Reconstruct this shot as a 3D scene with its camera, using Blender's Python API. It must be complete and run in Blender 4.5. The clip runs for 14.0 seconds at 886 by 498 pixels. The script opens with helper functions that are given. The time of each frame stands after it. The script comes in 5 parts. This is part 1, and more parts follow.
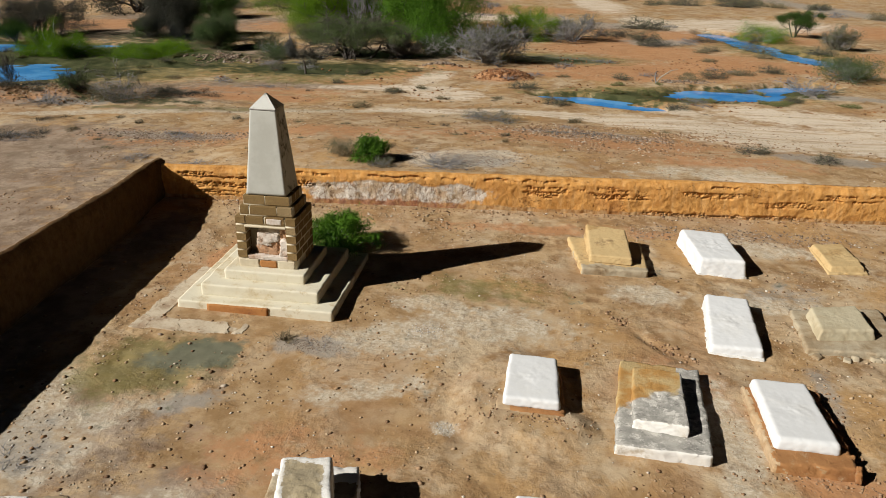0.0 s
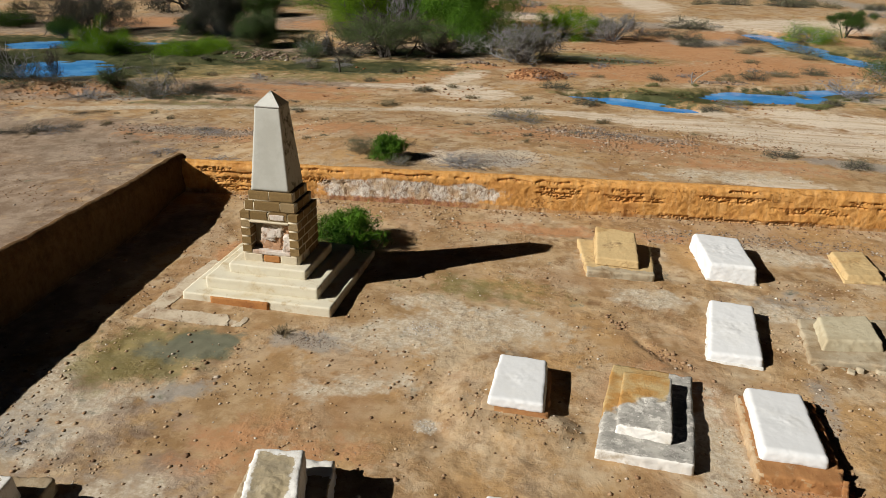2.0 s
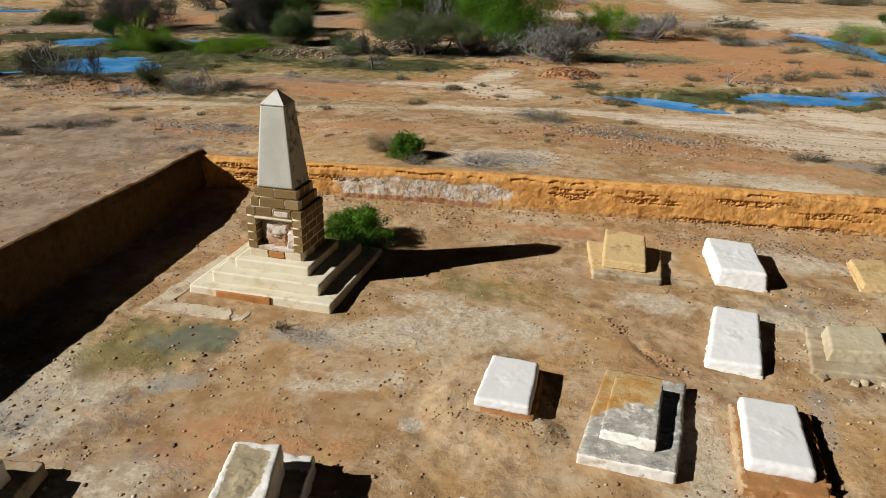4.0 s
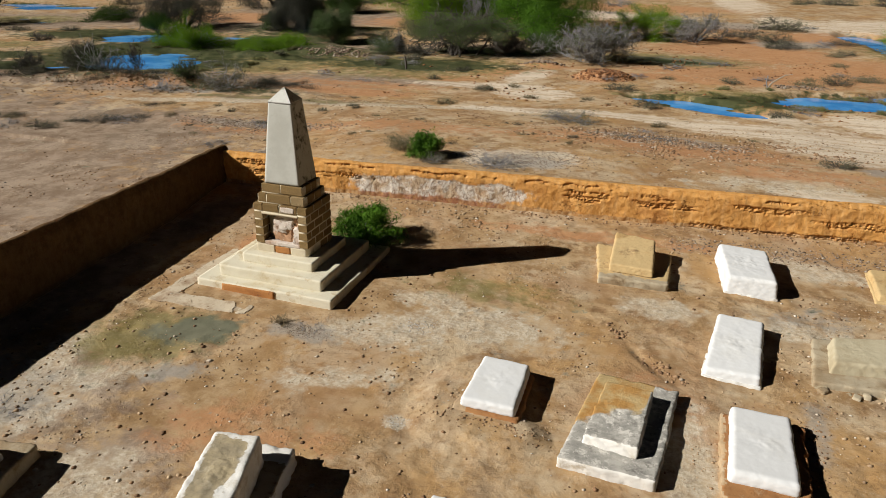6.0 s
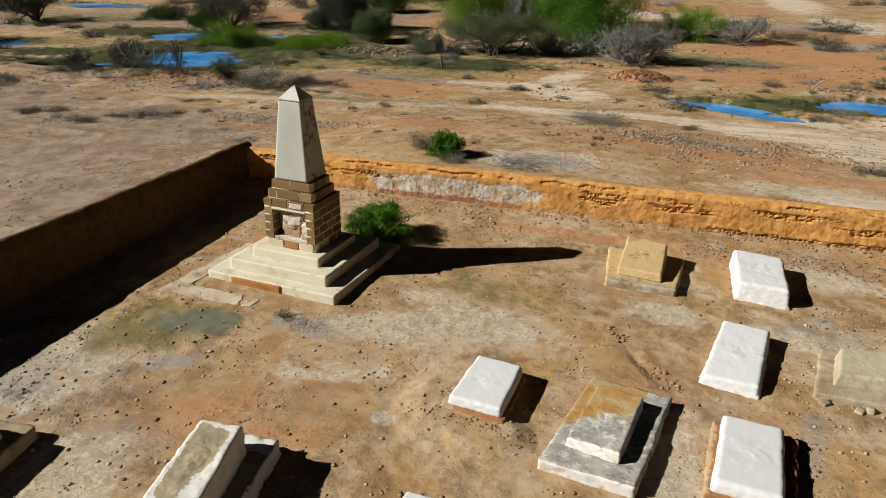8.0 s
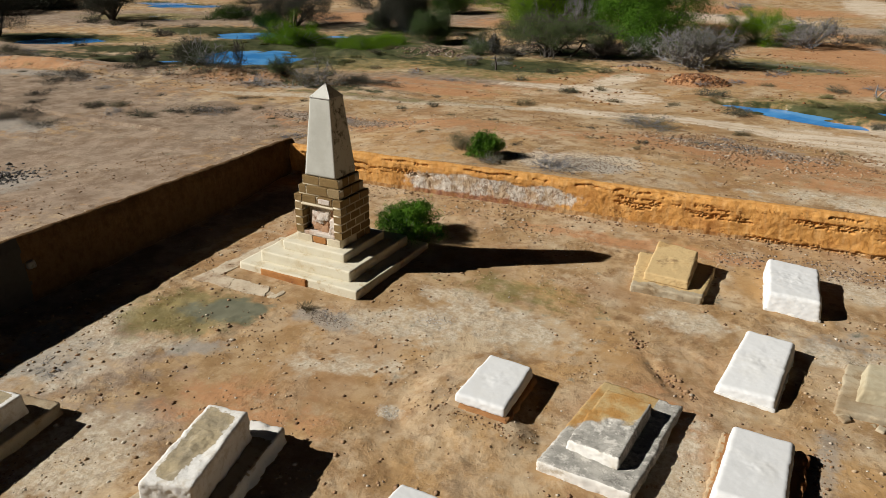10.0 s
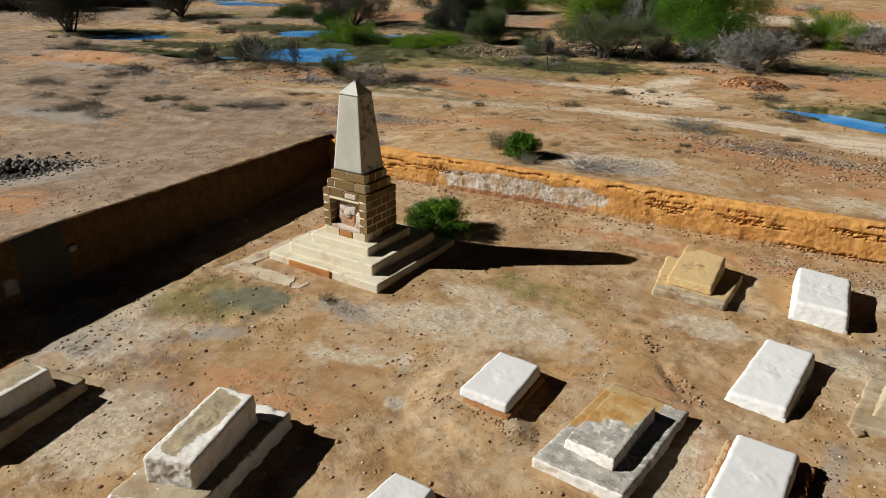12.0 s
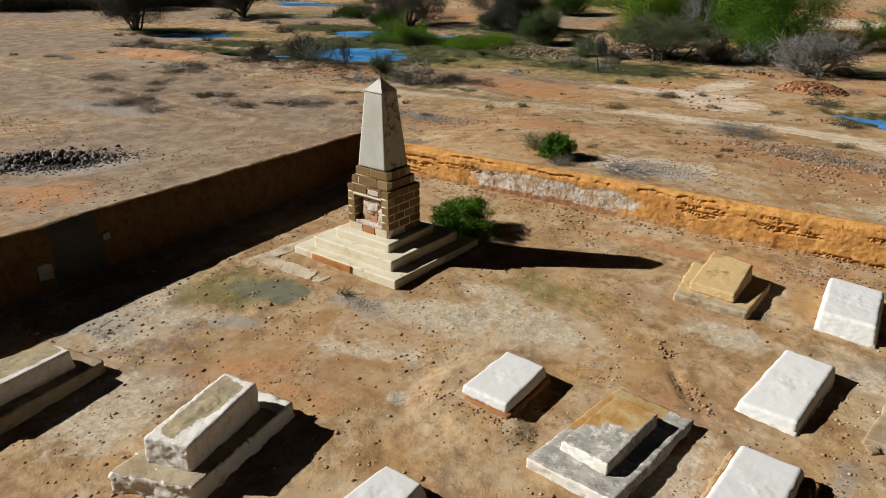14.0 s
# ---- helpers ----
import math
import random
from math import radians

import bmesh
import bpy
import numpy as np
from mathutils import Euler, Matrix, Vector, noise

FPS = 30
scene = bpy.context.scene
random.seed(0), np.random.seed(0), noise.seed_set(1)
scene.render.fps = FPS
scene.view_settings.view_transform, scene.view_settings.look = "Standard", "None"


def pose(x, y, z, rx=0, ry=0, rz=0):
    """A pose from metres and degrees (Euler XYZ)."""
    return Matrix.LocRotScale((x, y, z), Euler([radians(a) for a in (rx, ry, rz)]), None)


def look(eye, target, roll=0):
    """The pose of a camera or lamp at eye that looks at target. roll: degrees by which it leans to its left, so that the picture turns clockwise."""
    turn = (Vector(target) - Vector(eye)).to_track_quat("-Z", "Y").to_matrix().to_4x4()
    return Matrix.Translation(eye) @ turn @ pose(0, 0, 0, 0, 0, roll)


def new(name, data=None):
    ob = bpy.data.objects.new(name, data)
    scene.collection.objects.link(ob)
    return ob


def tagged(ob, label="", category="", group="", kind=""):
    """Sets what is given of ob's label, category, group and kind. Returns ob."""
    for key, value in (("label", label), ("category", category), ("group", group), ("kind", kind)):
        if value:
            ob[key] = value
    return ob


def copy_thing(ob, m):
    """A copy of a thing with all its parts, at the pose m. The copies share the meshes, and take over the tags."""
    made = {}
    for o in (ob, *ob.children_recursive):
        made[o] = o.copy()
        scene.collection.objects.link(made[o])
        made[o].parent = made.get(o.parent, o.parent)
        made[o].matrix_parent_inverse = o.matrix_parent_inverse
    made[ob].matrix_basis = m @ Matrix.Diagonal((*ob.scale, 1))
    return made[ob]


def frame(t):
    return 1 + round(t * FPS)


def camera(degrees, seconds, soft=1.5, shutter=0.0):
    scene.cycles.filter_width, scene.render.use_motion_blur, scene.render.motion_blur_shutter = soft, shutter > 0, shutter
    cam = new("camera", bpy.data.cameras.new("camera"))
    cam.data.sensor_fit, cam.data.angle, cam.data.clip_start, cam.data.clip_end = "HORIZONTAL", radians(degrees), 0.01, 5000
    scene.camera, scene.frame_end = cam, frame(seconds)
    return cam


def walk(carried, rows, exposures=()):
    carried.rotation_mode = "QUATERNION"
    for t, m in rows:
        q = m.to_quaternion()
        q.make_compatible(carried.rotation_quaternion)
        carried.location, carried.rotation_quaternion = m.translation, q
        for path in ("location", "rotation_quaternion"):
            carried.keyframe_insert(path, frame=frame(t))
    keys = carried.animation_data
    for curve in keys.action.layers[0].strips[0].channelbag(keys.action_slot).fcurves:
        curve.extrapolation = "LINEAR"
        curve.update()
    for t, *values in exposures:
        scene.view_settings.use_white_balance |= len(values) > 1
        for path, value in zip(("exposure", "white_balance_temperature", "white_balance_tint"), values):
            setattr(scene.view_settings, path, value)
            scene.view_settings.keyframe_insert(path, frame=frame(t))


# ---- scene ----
import collections

cam = camera(60.6, 14.0, soft=0.8)
PATH = [
    (0, (4.029, -13.307, 7.413), (3.783, -11.478, 6.642), 1.2),
    (0.5, (4.292, -13.279, 7.43), (4.014, -11.455, 6.657), 1.0),
    (1, (4.527, -13.261, 7.456), (4.22, -11.443, 6.682), 1.0),
    (1.5, (4.776, -13.221, 7.449), (4.438, -11.408, 6.674), 1.0),
    (2, (5.016, -13.177, 7.454), (4.649, -11.371, 6.678), 1.0),
    (2.5, (5.262, -13.131, 7.476), (4.865, -11.331, 6.699), 0.9),
    (3, (5.495, -13.071, 7.489), (5.069, -11.279, 6.71), 0.8),
    (5.5, (6.614, -12.81, 7.544), (6.046, -11.061, 6.759), 0.7),
    (6, (6.848, -12.734, 7.538), (6.251, -10.994, 6.753), 0.7),
    (6.5, (7.073, -12.673, 7.549), (6.448, -10.944, 6.763), 0.6),
    (7, (7.316, -12.6, 7.551), (6.66, -10.881, 6.766), 0.6),
    (7.5, (7.539, -12.518, 7.557), (6.856, -10.81, 6.771), 0.6),
    (8, (7.766, -12.439, 7.551), (7.05, -10.745, 6.764), 0.5),
    (10.5, (8.828, -12.107, 7.56), (7.926, -10.505, 6.774), 0.3),
    (11, (9.033, -12.05, 7.567), (8.098, -10.467, 6.779), 0.3),
    (11.5, (9.274, -11.981, 7.549), (8.302, -10.42, 6.764), 0.2),
    (12, (9.49, -11.888, 7.569), (8.484, -10.348, 6.783), 0.2),
    (12.5, (9.716, -11.766, 7.547), (8.675, -10.249, 6.762), 0.1),
    (13, (9.915, -11.64, 7.531), (8.842, -10.145, 6.747), 0.0),
    (13.5, (10.095, -11.529, 7.518), (8.99, -10.057, 6.735), -0.0),
    (14, (10.269, -11.406, 7.511), (9.135, -9.956, 6.729), 0.0),
]
walk(cam, [(t, look(eye, target, roll)) for t, eye, target, roll in PATH])

# ---- light ----
SUN = Vector((-5.80, -3.42, 4.22)).normalized()
world = bpy.data.worlds.new("world")
scene.world = world
world.use_nodes = True
wn = world.node_tree.nodes
sky = wn.new("ShaderNodeTexSky")
sky.sky_type = 'NISHITA'
sky.sun_disc = False
sky.sun_elevation = math.asin(SUN.z)
sky.sun_rotation = math.atan2(SUN.x, SUN.y)
sky.air_density, sky.dust_density, sky.ozone_density = 1.0, 0.2, 3.0
world.node_tree.links.new(sky.outputs[0], wn["Background"].inputs[0])
wn["Background"].inputs[1].default_value = 0.0013
lamp = bpy.data.lights.new("sun", 'SUN')
lamp.energy, lamp.angle, lamp.color = 5.0, radians(0.5), (1.0, 0.965, 0.9)
sun = new("sun", lamp)
sun.matrix_basis = look(SUN * 60, (0, 0, 0))
scene.view_settings.exposure = 0.43


# ---- numeric helpers ----
def vnoise(x, y, scale, seed=0):
    """Smooth value noise in the plane, 0 to 1."""
    u, v = np.asarray(x, float) / scale + 37.7 * seed, np.asarray(y, float) / scale - 19.3 * seed
    i, j = np.floor(u), np.floor(v)
    fu, fv = u - i, v - j
    fu, fv = fu * fu * (3 - 2 * fu), fv * fv * (3 - 2 * fv)

    def lattice(a, b):
        s = np.sin(a * 127.1 + b * 311.7 + seed * 74.7) * 43758.5453
        return s - np.floor(s)
    low = lattice(i, j) * (1 - fu) + lattice(i + 1, j) * fu
    high = lattice(i, j + 1) * (1 - fu) + lattice(i + 1, j + 1) * fu
    return low * (1 - fv) + high * fv


def fractal(x, y, scale, seed=0, octaves=4):
    total, weight, amp = 0.0, 0.0, 1.0
    for k in range(octaves):
        total = total + amp * vnoise(x, y, scale / 2 ** k, seed + k)
        weight += amp
        amp *= 0.55
    return total / weight


def step(a, b, x):
    s = np.clip((np.asarray(x, float) - a) / (b - a), 0, 1)
    return s * s * (3 - 2 * s)


def blobs(x, y, spots):
    """The greatest of several soft ellipses (x, y, half length, half width, turn), 1 in the middle and 0 at the rim."""
    best = np.zeros_like(np.asarray(x, float))
    for cx, cy, a, b, turn in spots:
        c, s = math.cos(radians(turn)), math.sin(radians(turn))
        u, v = ((x - cx) * c + (y - cy) * s) / a, ((y - cy) * c - (x - cx) * s) / b
        best = np.maximum(best, np.clip(1.35 - np.sqrt(u * u + v * v), 0, 1))
    return best


# the enclosure's inner wall faces
def back_y(x):
    return 6.85 + 0.11 * np.asarray(x, float)


def left_x(y):
    y = np.asarray(y, float)
    return -6.19 - 0.022 * y - 0.37 * step(2.5, 6.3, y)


POOLS_WEST = [(-25.0, 24.7, 3.0, 3.1, 20), (-31.9, 32.6, 2.6, 2.0, 25), (-41.6, 23.6, 2.8, 1.9, 35), (-28.2, 20.6, 1.8, 1.1, 30), (-29.6, 19.3, 1.2, 0.8, 20),
              (-26.3, 35.4, 1.7, 0.8, 10), (-45, 36.7, 1.3, 1.0, 30), (-48, 38.1, 1.2, 0.8, 20), (-22.6, 38.6, 1.6, 0.6, 10), (-53, 46.6, 4, 1.8, 25), (-58, 47.5, 4, 1.4, 25)]
POOLS_EAST = [(6.5, 24.5, 3.0, 1.15, -20), (13.2, 27.8, 3.2, 1.6, 12), (17.2, 30.4, 2.2, 0.9, 15), (17.8, 53, 3.4, 1.5, -72),
              (19.5, 46.8, 4.2, 1.6, -78), (21.3, 41.6, 3.2, 1.5, -65), (-2.5, 49.5, 2.0, 0.7, 0), (-13.0, 48.5, 2.0, 0.4, 0)]
POOLS = POOLS_WEST + POOLS_EAST


def height(x, y):
    """The ground's height; the inside of the enclosure lies a little below the land round it."""
    x, y = np.asarray(x, float), np.asarray(y, float)
    xc, yc = np.clip(x, -8, 14), np.clip(y, -9, 9)
    inner = -0.014 * xc + 0.022 * yc
    north = 0.47 * step(20, 12, y) * step(-9, -4, x) + 0.12 * step(26, 15, y) - 0.25 * step(18, 34, y)
    west = 0.33 * step(-17, -8, x) * step(14, 5, y) + 0.1
    outer = np.where(y > 8, north + 0.1 * step(-9, -14, x), np.maximum(west, north * step(3, 9, y)))
    # earth banked against the outside of the north wall
    outer = np.maximum(outer, 0.98 * step(2.6, 0.5, y - back_y(x)) * step(-9, -7, x) * (y > 5))
    w = np.maximum(step(0.05, 0.4, y - back_y(x)), step(0.05, 0.4, left_x(y) - x))
    h = inner * (1 - w) + outer * w
    h = h + 0.03 * (1 - w) * (fractal(x, y, 2.2, 3) - 0.5) + 0.10 * w * (fractal(x, y, 3.0, 3, 2) - 0.5) + 0.25 * w * (fractal(x, y, 9, 7, 3) - 0.5)
    h = h + 0.035 * (fractal(x, y, 0.45, 11, 3) - 0.5) * 0.5 * (1 - w)
    rugged = step(0.46, 0.62, fractal(x, y, 1.7, 13, 3))
    near = step(22, 9, np.hypot(x - 3, y))
    h = h + (0.004 + 0.055 * rugged) * (fractal(x, y, 0.26, 15, 3) - 0.5) * near * (1 - 0.6 * w)
    # soil heaped against the short grave
    h = h + 0.13 * np.minimum(1, 2 * blobs(x, y, [(3.80, -2.0, 0.85, 1.2, 0), (4.25, -2.75, 0.8, 0.5, 0)])) * (1 - w)
    h = h - 0.09 * np.exp(-((y - 0.45 + 1.1 * (x - 6.45)) / 0.19) ** 2) * step(0.85, 0.3, np.abs(x - 6.55)) * fractal(x, y, 0.3, 17, 2) * (1 - w)
    # earth bank before the western pools, low mounds
    h = h + 0.34 * blobs(x, y, [(-20, 18.6, 5.5, 1.0, 12), (-32, 15.5, 6, 0.8, 5), (-16.4, 31.6, 2.6, 1.2, 15), (-16.2, 31.8, 2.2, 1.0, 15), (-19.1, 28.2, 2.2, 0.4, 12)]) * (0.6 + fractal(x, y, 1.2, 21))
    h = h + 0.34 * step(0.0, 0.75, blobs(x, y, [(1.5, 29.4, 1.35, 0.8, 5)])) * (0.7 + 0.6 * fractal(x, y, 0.7, 27, 3)) + 0.25 * blobs(x, y, [(-2.3, 31.9, 1.1, 0.5, 5)])
    rim = blobs(x, y, [(-28, 15.6, 12, 1.8, 8), (-17.5, 18.2, 6, 1.4, 12), (-16.5, 31.8, 2.6, 1.4, 15)])
    h = h + 0.35 * rim * (fractal(x, y, 0.9, 23, 3) - 0.45)
    dip = blobs(x, y, POOLS) + 0.27 + 2.4 * (fractal(x * 0.6, y * 1.4, 1.1, 31) - 0.5)
    flat = step(0.0, 0.35, blobs(x, y, POOLS))
    h = h * (1 - flat) + np.clip(-0.2 - 0.28 * (dip - 0.42), -0.45, -0.08) * flat
    return h


def ground_z(x, y):
    return float(height(np.array([x]), np.array([y]))[0])


# ---- mesh helpers ----
def solid(name, verts, faces, material, parent=None, label="", smooth=False):
    me = bpy.data.meshes.new(name)
    verts = np.asarray(verts, np.float32)
    if isinstance(faces, np.ndarray):
        n, k = faces.shape
        me.vertices.add(len(verts))
        me.vertices.foreach_set("co", verts.ravel())
        me.loops.add(n * k)
        me.loops.foreach_set("vertex_index", faces.astype(np.int32).ravel())
        me.polygons.add(n)
        me.polygons.foreach_set("loop_start", np.arange(0, n * k, k, dtype=np.int32))
        me.update(calc_edges=True)
    else:
        me.from_pydata(verts.tolist(), [], faces)
        me.update()
    me.materials.append(material)
    if smooth:
        me.polygons.foreach_set("use_smooth", np.ones(len(me.polygons), bool))
    ob = new(name, me)
    if parent is not None:
        ob.parent = parent
    if label:
        tagged(ob, label)
    return ob


def twin(ob, name, place, parent):
    """Another object on the same mesh."""
    o = new(name, ob.data)
    o.parent = parent
    o.matrix_basis = place
    return o


def thing(name, x, y, z, turn, label, category, group="", kind=""):
    return_ob = new(name)
    return_ob.empty_display_size = 0.1
    return_ob.matrix_basis = pose(x, y, z, 0, 0, turn)
    return tagged(return_ob, label, category, group, kind)


def joined(pieces):
    verts, faces, n = [], [], 0
    for v, f in pieces:
        verts.append(np.asarray(v, float))
        faces.append(np.asarray(f) + n)
        n += len(v)
    return np.concatenate(verts), np.concatenate(faces)


def rounded(corners, z0, z1, r=0.04, rough=0.01, seed=0, cell=0.07, lean=0.0, tops=None, scale=0.3):
    """A hand-made block on four corners (front left, front right, back right, back left), from z0 to z1, with rounded, uneven edges."""
    c = np.asarray(corners, float)
    lx = (np.linalg.norm(c[1] - c[0]) + np.linalg.norm(c[2] - c[3])) / 2
    ly = (np.linalg.norm(c[3] - c[0]) + np.linalg.norm(c[2] - c[1])) / 2
    lz = z1 - z0
    h = np.array([lx, ly, lz]) / 2
    n = [max(2, int(round(v / cell))) for v in (lx, ly, lz)]
    verts, index, faces = [], {}, []

    def vert(i, j, k):
        key = (i, j, k)
        if key not in index:
            index[key] = len(verts)
            verts.append((i / n[0], j / n[1], k / n[2]))
        return index[key]
    for i in range(n[0]):
        for j in range(n[1]):
            faces.append([vert(i, j, n[2]), vert(i + 1, j, n[2]), vert(i + 1, j + 1, n[2]), vert(i, j + 1, n[2])])
            faces.append([vert(i, j + 1, 0), vert(i + 1, j + 1, 0), vert(i + 1, j, 0), vert(i, j, 0)])
    for i in range(n[0]):
        for k in range(n[2]):
            faces.append([vert(i, 0, k), vert(i + 1, 0, k), vert(i + 1, 0, k + 1), vert(i, 0, k + 1)])
            faces.append([vert(i, n[1], k + 1), vert(i + 1, n[1], k + 1), vert(i + 1, n[1], k), vert(i, n[1], k)])
    for j in range(n[1]):
        for k in range(n[2]):
            faces.append([vert(0, j, k + 1), vert(0, j + 1, k + 1), vert(0, j + 1, k), vert(0, j, k)])
            faces.append([vert(n[0], j, k), vert(n[0], j + 1, k), vert(n[0], j + 1, k + 1), vert(n[0], j, k + 1)])
    u = np.array(verts)
    p = (u * 2 - 1) * h
    rr = np.minimum(r, h * 0.95)
    inner = np.clip(p, -(h - rr), h - rr)
    d = p - inner
    ln = np.linalg.norm(d, axis=1, keepdims=True)
    p = inner + np.where(ln > 1e-9, d / np.maximum(ln, 1e-9), 0) * rr
    s = (p / h + 1) / 2
    a, b = s[:, :1], s[:, 1:2]
    flatxy = c[0] * (1 - a) * (1 - b) + c[1] * a * (1 - b) + c[2] * a * b + c[3] * (1 - a) * b
    mid = c.mean(0)
    flatxy = mid + (flatxy - mid) * (1 - lean * s[:, 2:3])
    z = z0 + s[:, 2] * lz
    if tops is not None:
        t = np.asarray(tops, float)
        lift = (t[0] * (1 - a) * (1 - b) + t[1] * a * (1 - b) + t[2] * a * b + t[3] * (1 - a) * b)[:, 0]
        z = z + s[:, 2] * lift
    out = np.c_[flatxy, z]
    if rough:
        away = out - np.array([mid[0], mid[1], (z0 + z1) / 2])
        away /= np.linalg.norm(away, axis=1, keepdims=True) + 1e-9
        f1 = fractal(out[:, 0] + out[:, 2] * 1.3, out[:, 1] - out[:, 2] * 0.7, scale, seed, 4) - 0.5
        f2 = fractal(out[:, 0] - out[:, 2], out[:, 1] + out[:, 2] * 1.1, scale * 0.25, seed + 9, 2) - 0.5
        out = out + away * ((f1 * 2.2 + f2 * 0.5) * rough)[:, None]
    return out, np.array(faces)


def box(x0, x1, y0, y1, z0, z1):
    v = [(x, y, z) for z in (z0, z1) for y in (y0, y1) for x in (x0, x1)]
    return np.array(v, float), np.array([[0, 2, 3, 1], [4, 5, 7, 6], [0, 1, 5, 4], [2, 6, 7, 3], [0, 4, 6, 2], [1, 3, 7, 5]])


def stones(places, sizes, rng, squash=0.7):
    """Many small angular stones at the places given, as one vertex and one face array."""
    base = np.array([(1, 0, -.2), (.3, .95, -.1), (-.8, .6, -.2), (-.8, -.6, -.1), (.3, -.95, -.2), (0.1, 0, .85), (0, 0, -.8)])
    tri = np.array([(0, 1, 5), (1, 2, 5), (2, 3, 5), (3, 4, 5), (4, 0, 5), (1, 0, 6), (2, 1, 6), (3, 2, 6), (4, 3, 6), (0, 4, 6)])
    n = len(places)
    v = base[None] * (1 + 0.35 * (rng.rand(n, 7, 3) - 0.5))
    v[:, :, 2] *= squash
    v[:, :, 0] *= 1 + 0.5 * rng.rand(n, 1)
    t = rng.rand(n) * 6.283
    x = v[:, :, 0] * np.cos(t)[:, None] - v[:, :, 1] * np.sin(t)[:, None]
    y = v[:, :, 0] * np.sin(t)[:, None] + v[:, :, 1] * np.cos(t)[:, None]
    v = np.stack([x, y, v[:, :, 2]], -1) * np.asarray(sizes)[:, None, None] + np.asarray(places)[:, None, :]
    f = tri[None] + 7 * np.arange(n)[:, None, None]
    return v.reshape(-1, 3), f.reshape(-1, 3)


def tube(points, radii, sides=4):
    p, r = np.asarray(points, float), np.asarray(radii, float)
    d = np.gradient(p, axis=0)
    d /= np.linalg.norm(d, axis=1, keepdims=True) + 1e-9
    side = np.cross(d, (0.31, 0.2, 0.93))
    side /= np.linalg.norm(side, axis=1, keepdims=True) + 1e-9
    up = np.cross(d, side)
    a = np.arange(sides) * 2 * math.pi / sides
    ring = p[:, None] + r[:, None, None] * (np.cos(a)[None, :, None] * side[:, None] + np.sin(a)[None, :, None] * up[:, None])
    f = [(i * sides + k, i * sides + (k + 1) % sides, (i + 1) * sides + (k + 1) % sides, (i + 1) * sides + k) for i in range(len(p) - 1) for k in range(sides)]
    return ring.reshape(-1, 3), np.array(f)


# ---- materials ----
class Paint:
    """A node material under construction; textures lie in world metres."""

    def __init__(self, name, rough=0.9, metal=0.0, spec=0.3):
        self.m = bpy.data.materials.new(name)
        self.m.use_nodes = True
        self.t = self.m.node_tree
        self.b = self.t.nodes["Principled BSDF"]
        self.b.inputs["Roughness"].default_value = rough
        self.b.inputs["Metallic"].default_value = metal
        self.b.inputs["Specular IOR Level"].default_value = spec
        self.pos = self.t.nodes.new("ShaderNodeNewGeometry").outputs["Position"]

    def put(self, value, socket):
        if isinstance(value, (int, float)):
            socket.default_value = value
        elif isinstance(value, tuple):
            socket.default_value = (*value, 1.0)[:4]
        else:
            self.t.links.new(value, socket)

    def noise(self, scale, detail=4.0, rough=0.6, stretch=None, warp=0.0):
        n = self.t.nodes.new("ShaderNodeTexNoise")
        n.inputs["Scale"].default_value, n.inputs["Detail"].default_value, n.inputs["Roughness"].default_value = scale, detail, rough
        n.inputs["Distortion"].default_value = warp
        if stretch:
            q = self.t.nodes.new("ShaderNodeMapping")
            q.inputs["Scale"].default_value = stretch
            self.t.links.new(self.pos, q.inputs["Vector"])
            self.t.links.new(q.outputs[0], n.inputs["Vector"])
        else:
            self.t.links.new(self.pos, n.inputs["Vector"])
        return n.outputs["Fac"]

    def cells(self, scale, feature='F1'):
        n = self.t.nodes.new("ShaderNodeTexVoronoi")
        n.feature = feature
        n.inputs["Scale"].default_value = scale
        self.t.links.new(self.pos, n.inputs["Vector"])
        return n.outputs["Distance"], n.outputs["Color"] if feature == 'F1' else None

    def span(self, value, a, b, c=0.0, d=1.0, smooth=True):
        n = self.t.nodes.new("ShaderNodeMapRange")
        n.interpolation_type = 'SMOOTHSTEP' if smooth else 'LINEAR'
        for s, v in zip(n.inputs[1:5], (a, b, c, d)):
            s.default_value = v
        self.put(value, n.inputs[0])
        return n.outputs[0]

    def sum(self, a, b, kind='ADD'):
        n = self.t.nodes.new("ShaderNodeMath")
        n.operation = kind
        self.put(a, n.inputs[0])
        self.put(b, n.inputs[1])
        return n.outputs[0]

    def mix(self, f, a, b, kind='MIX'):
        n = self.t.nodes.new("ShaderNodeMix")
        n.data_type, n.blend_type = 'RGBA', kind
        self.put(f, n.inputs[0])
        self.put(a, n.inputs[6])
        self.put(b, n.inputs[7])
        return n.outputs[2]

    def attr(self, name):
        n = self.t.nodes.new("ShaderNodeAttribute")
        n.attribute_name = name
        return n.outputs["Fac"]

    def random(self, island=False):
        if island:
            return self.t.nodes.new("ShaderNodeNewGeometry").outputs["Random Per Island"]
        return self.t.nodes.new("ShaderNodeObjectInfo").outputs["Random"]

    def axis(self, k):
        n = self.t.nodes.new("ShaderNodeSeparateXYZ")
        self.t.links.new(self.pos, n.inputs[0])
        return n.outputs[k]

    def finish(self, colour, bump=None, strength=0.4, depth=0.01, rough=None):
        self.put(colour, self.b.inputs["Base Color"])
        if rough is not None:
            self.put(rough, self.b.inputs["Roughness"])
        if bump is not None:
            n = self.t.nodes.new("ShaderNodeBump")
            n.inputs["Strength"].default_value, n.inputs["Distance"].default_value = strength, depth
            self.put(bump, n.inputs["Height"])
            self.t.links.new(n.outputs[0], self.b.inputs["Normal"])
        return self.m


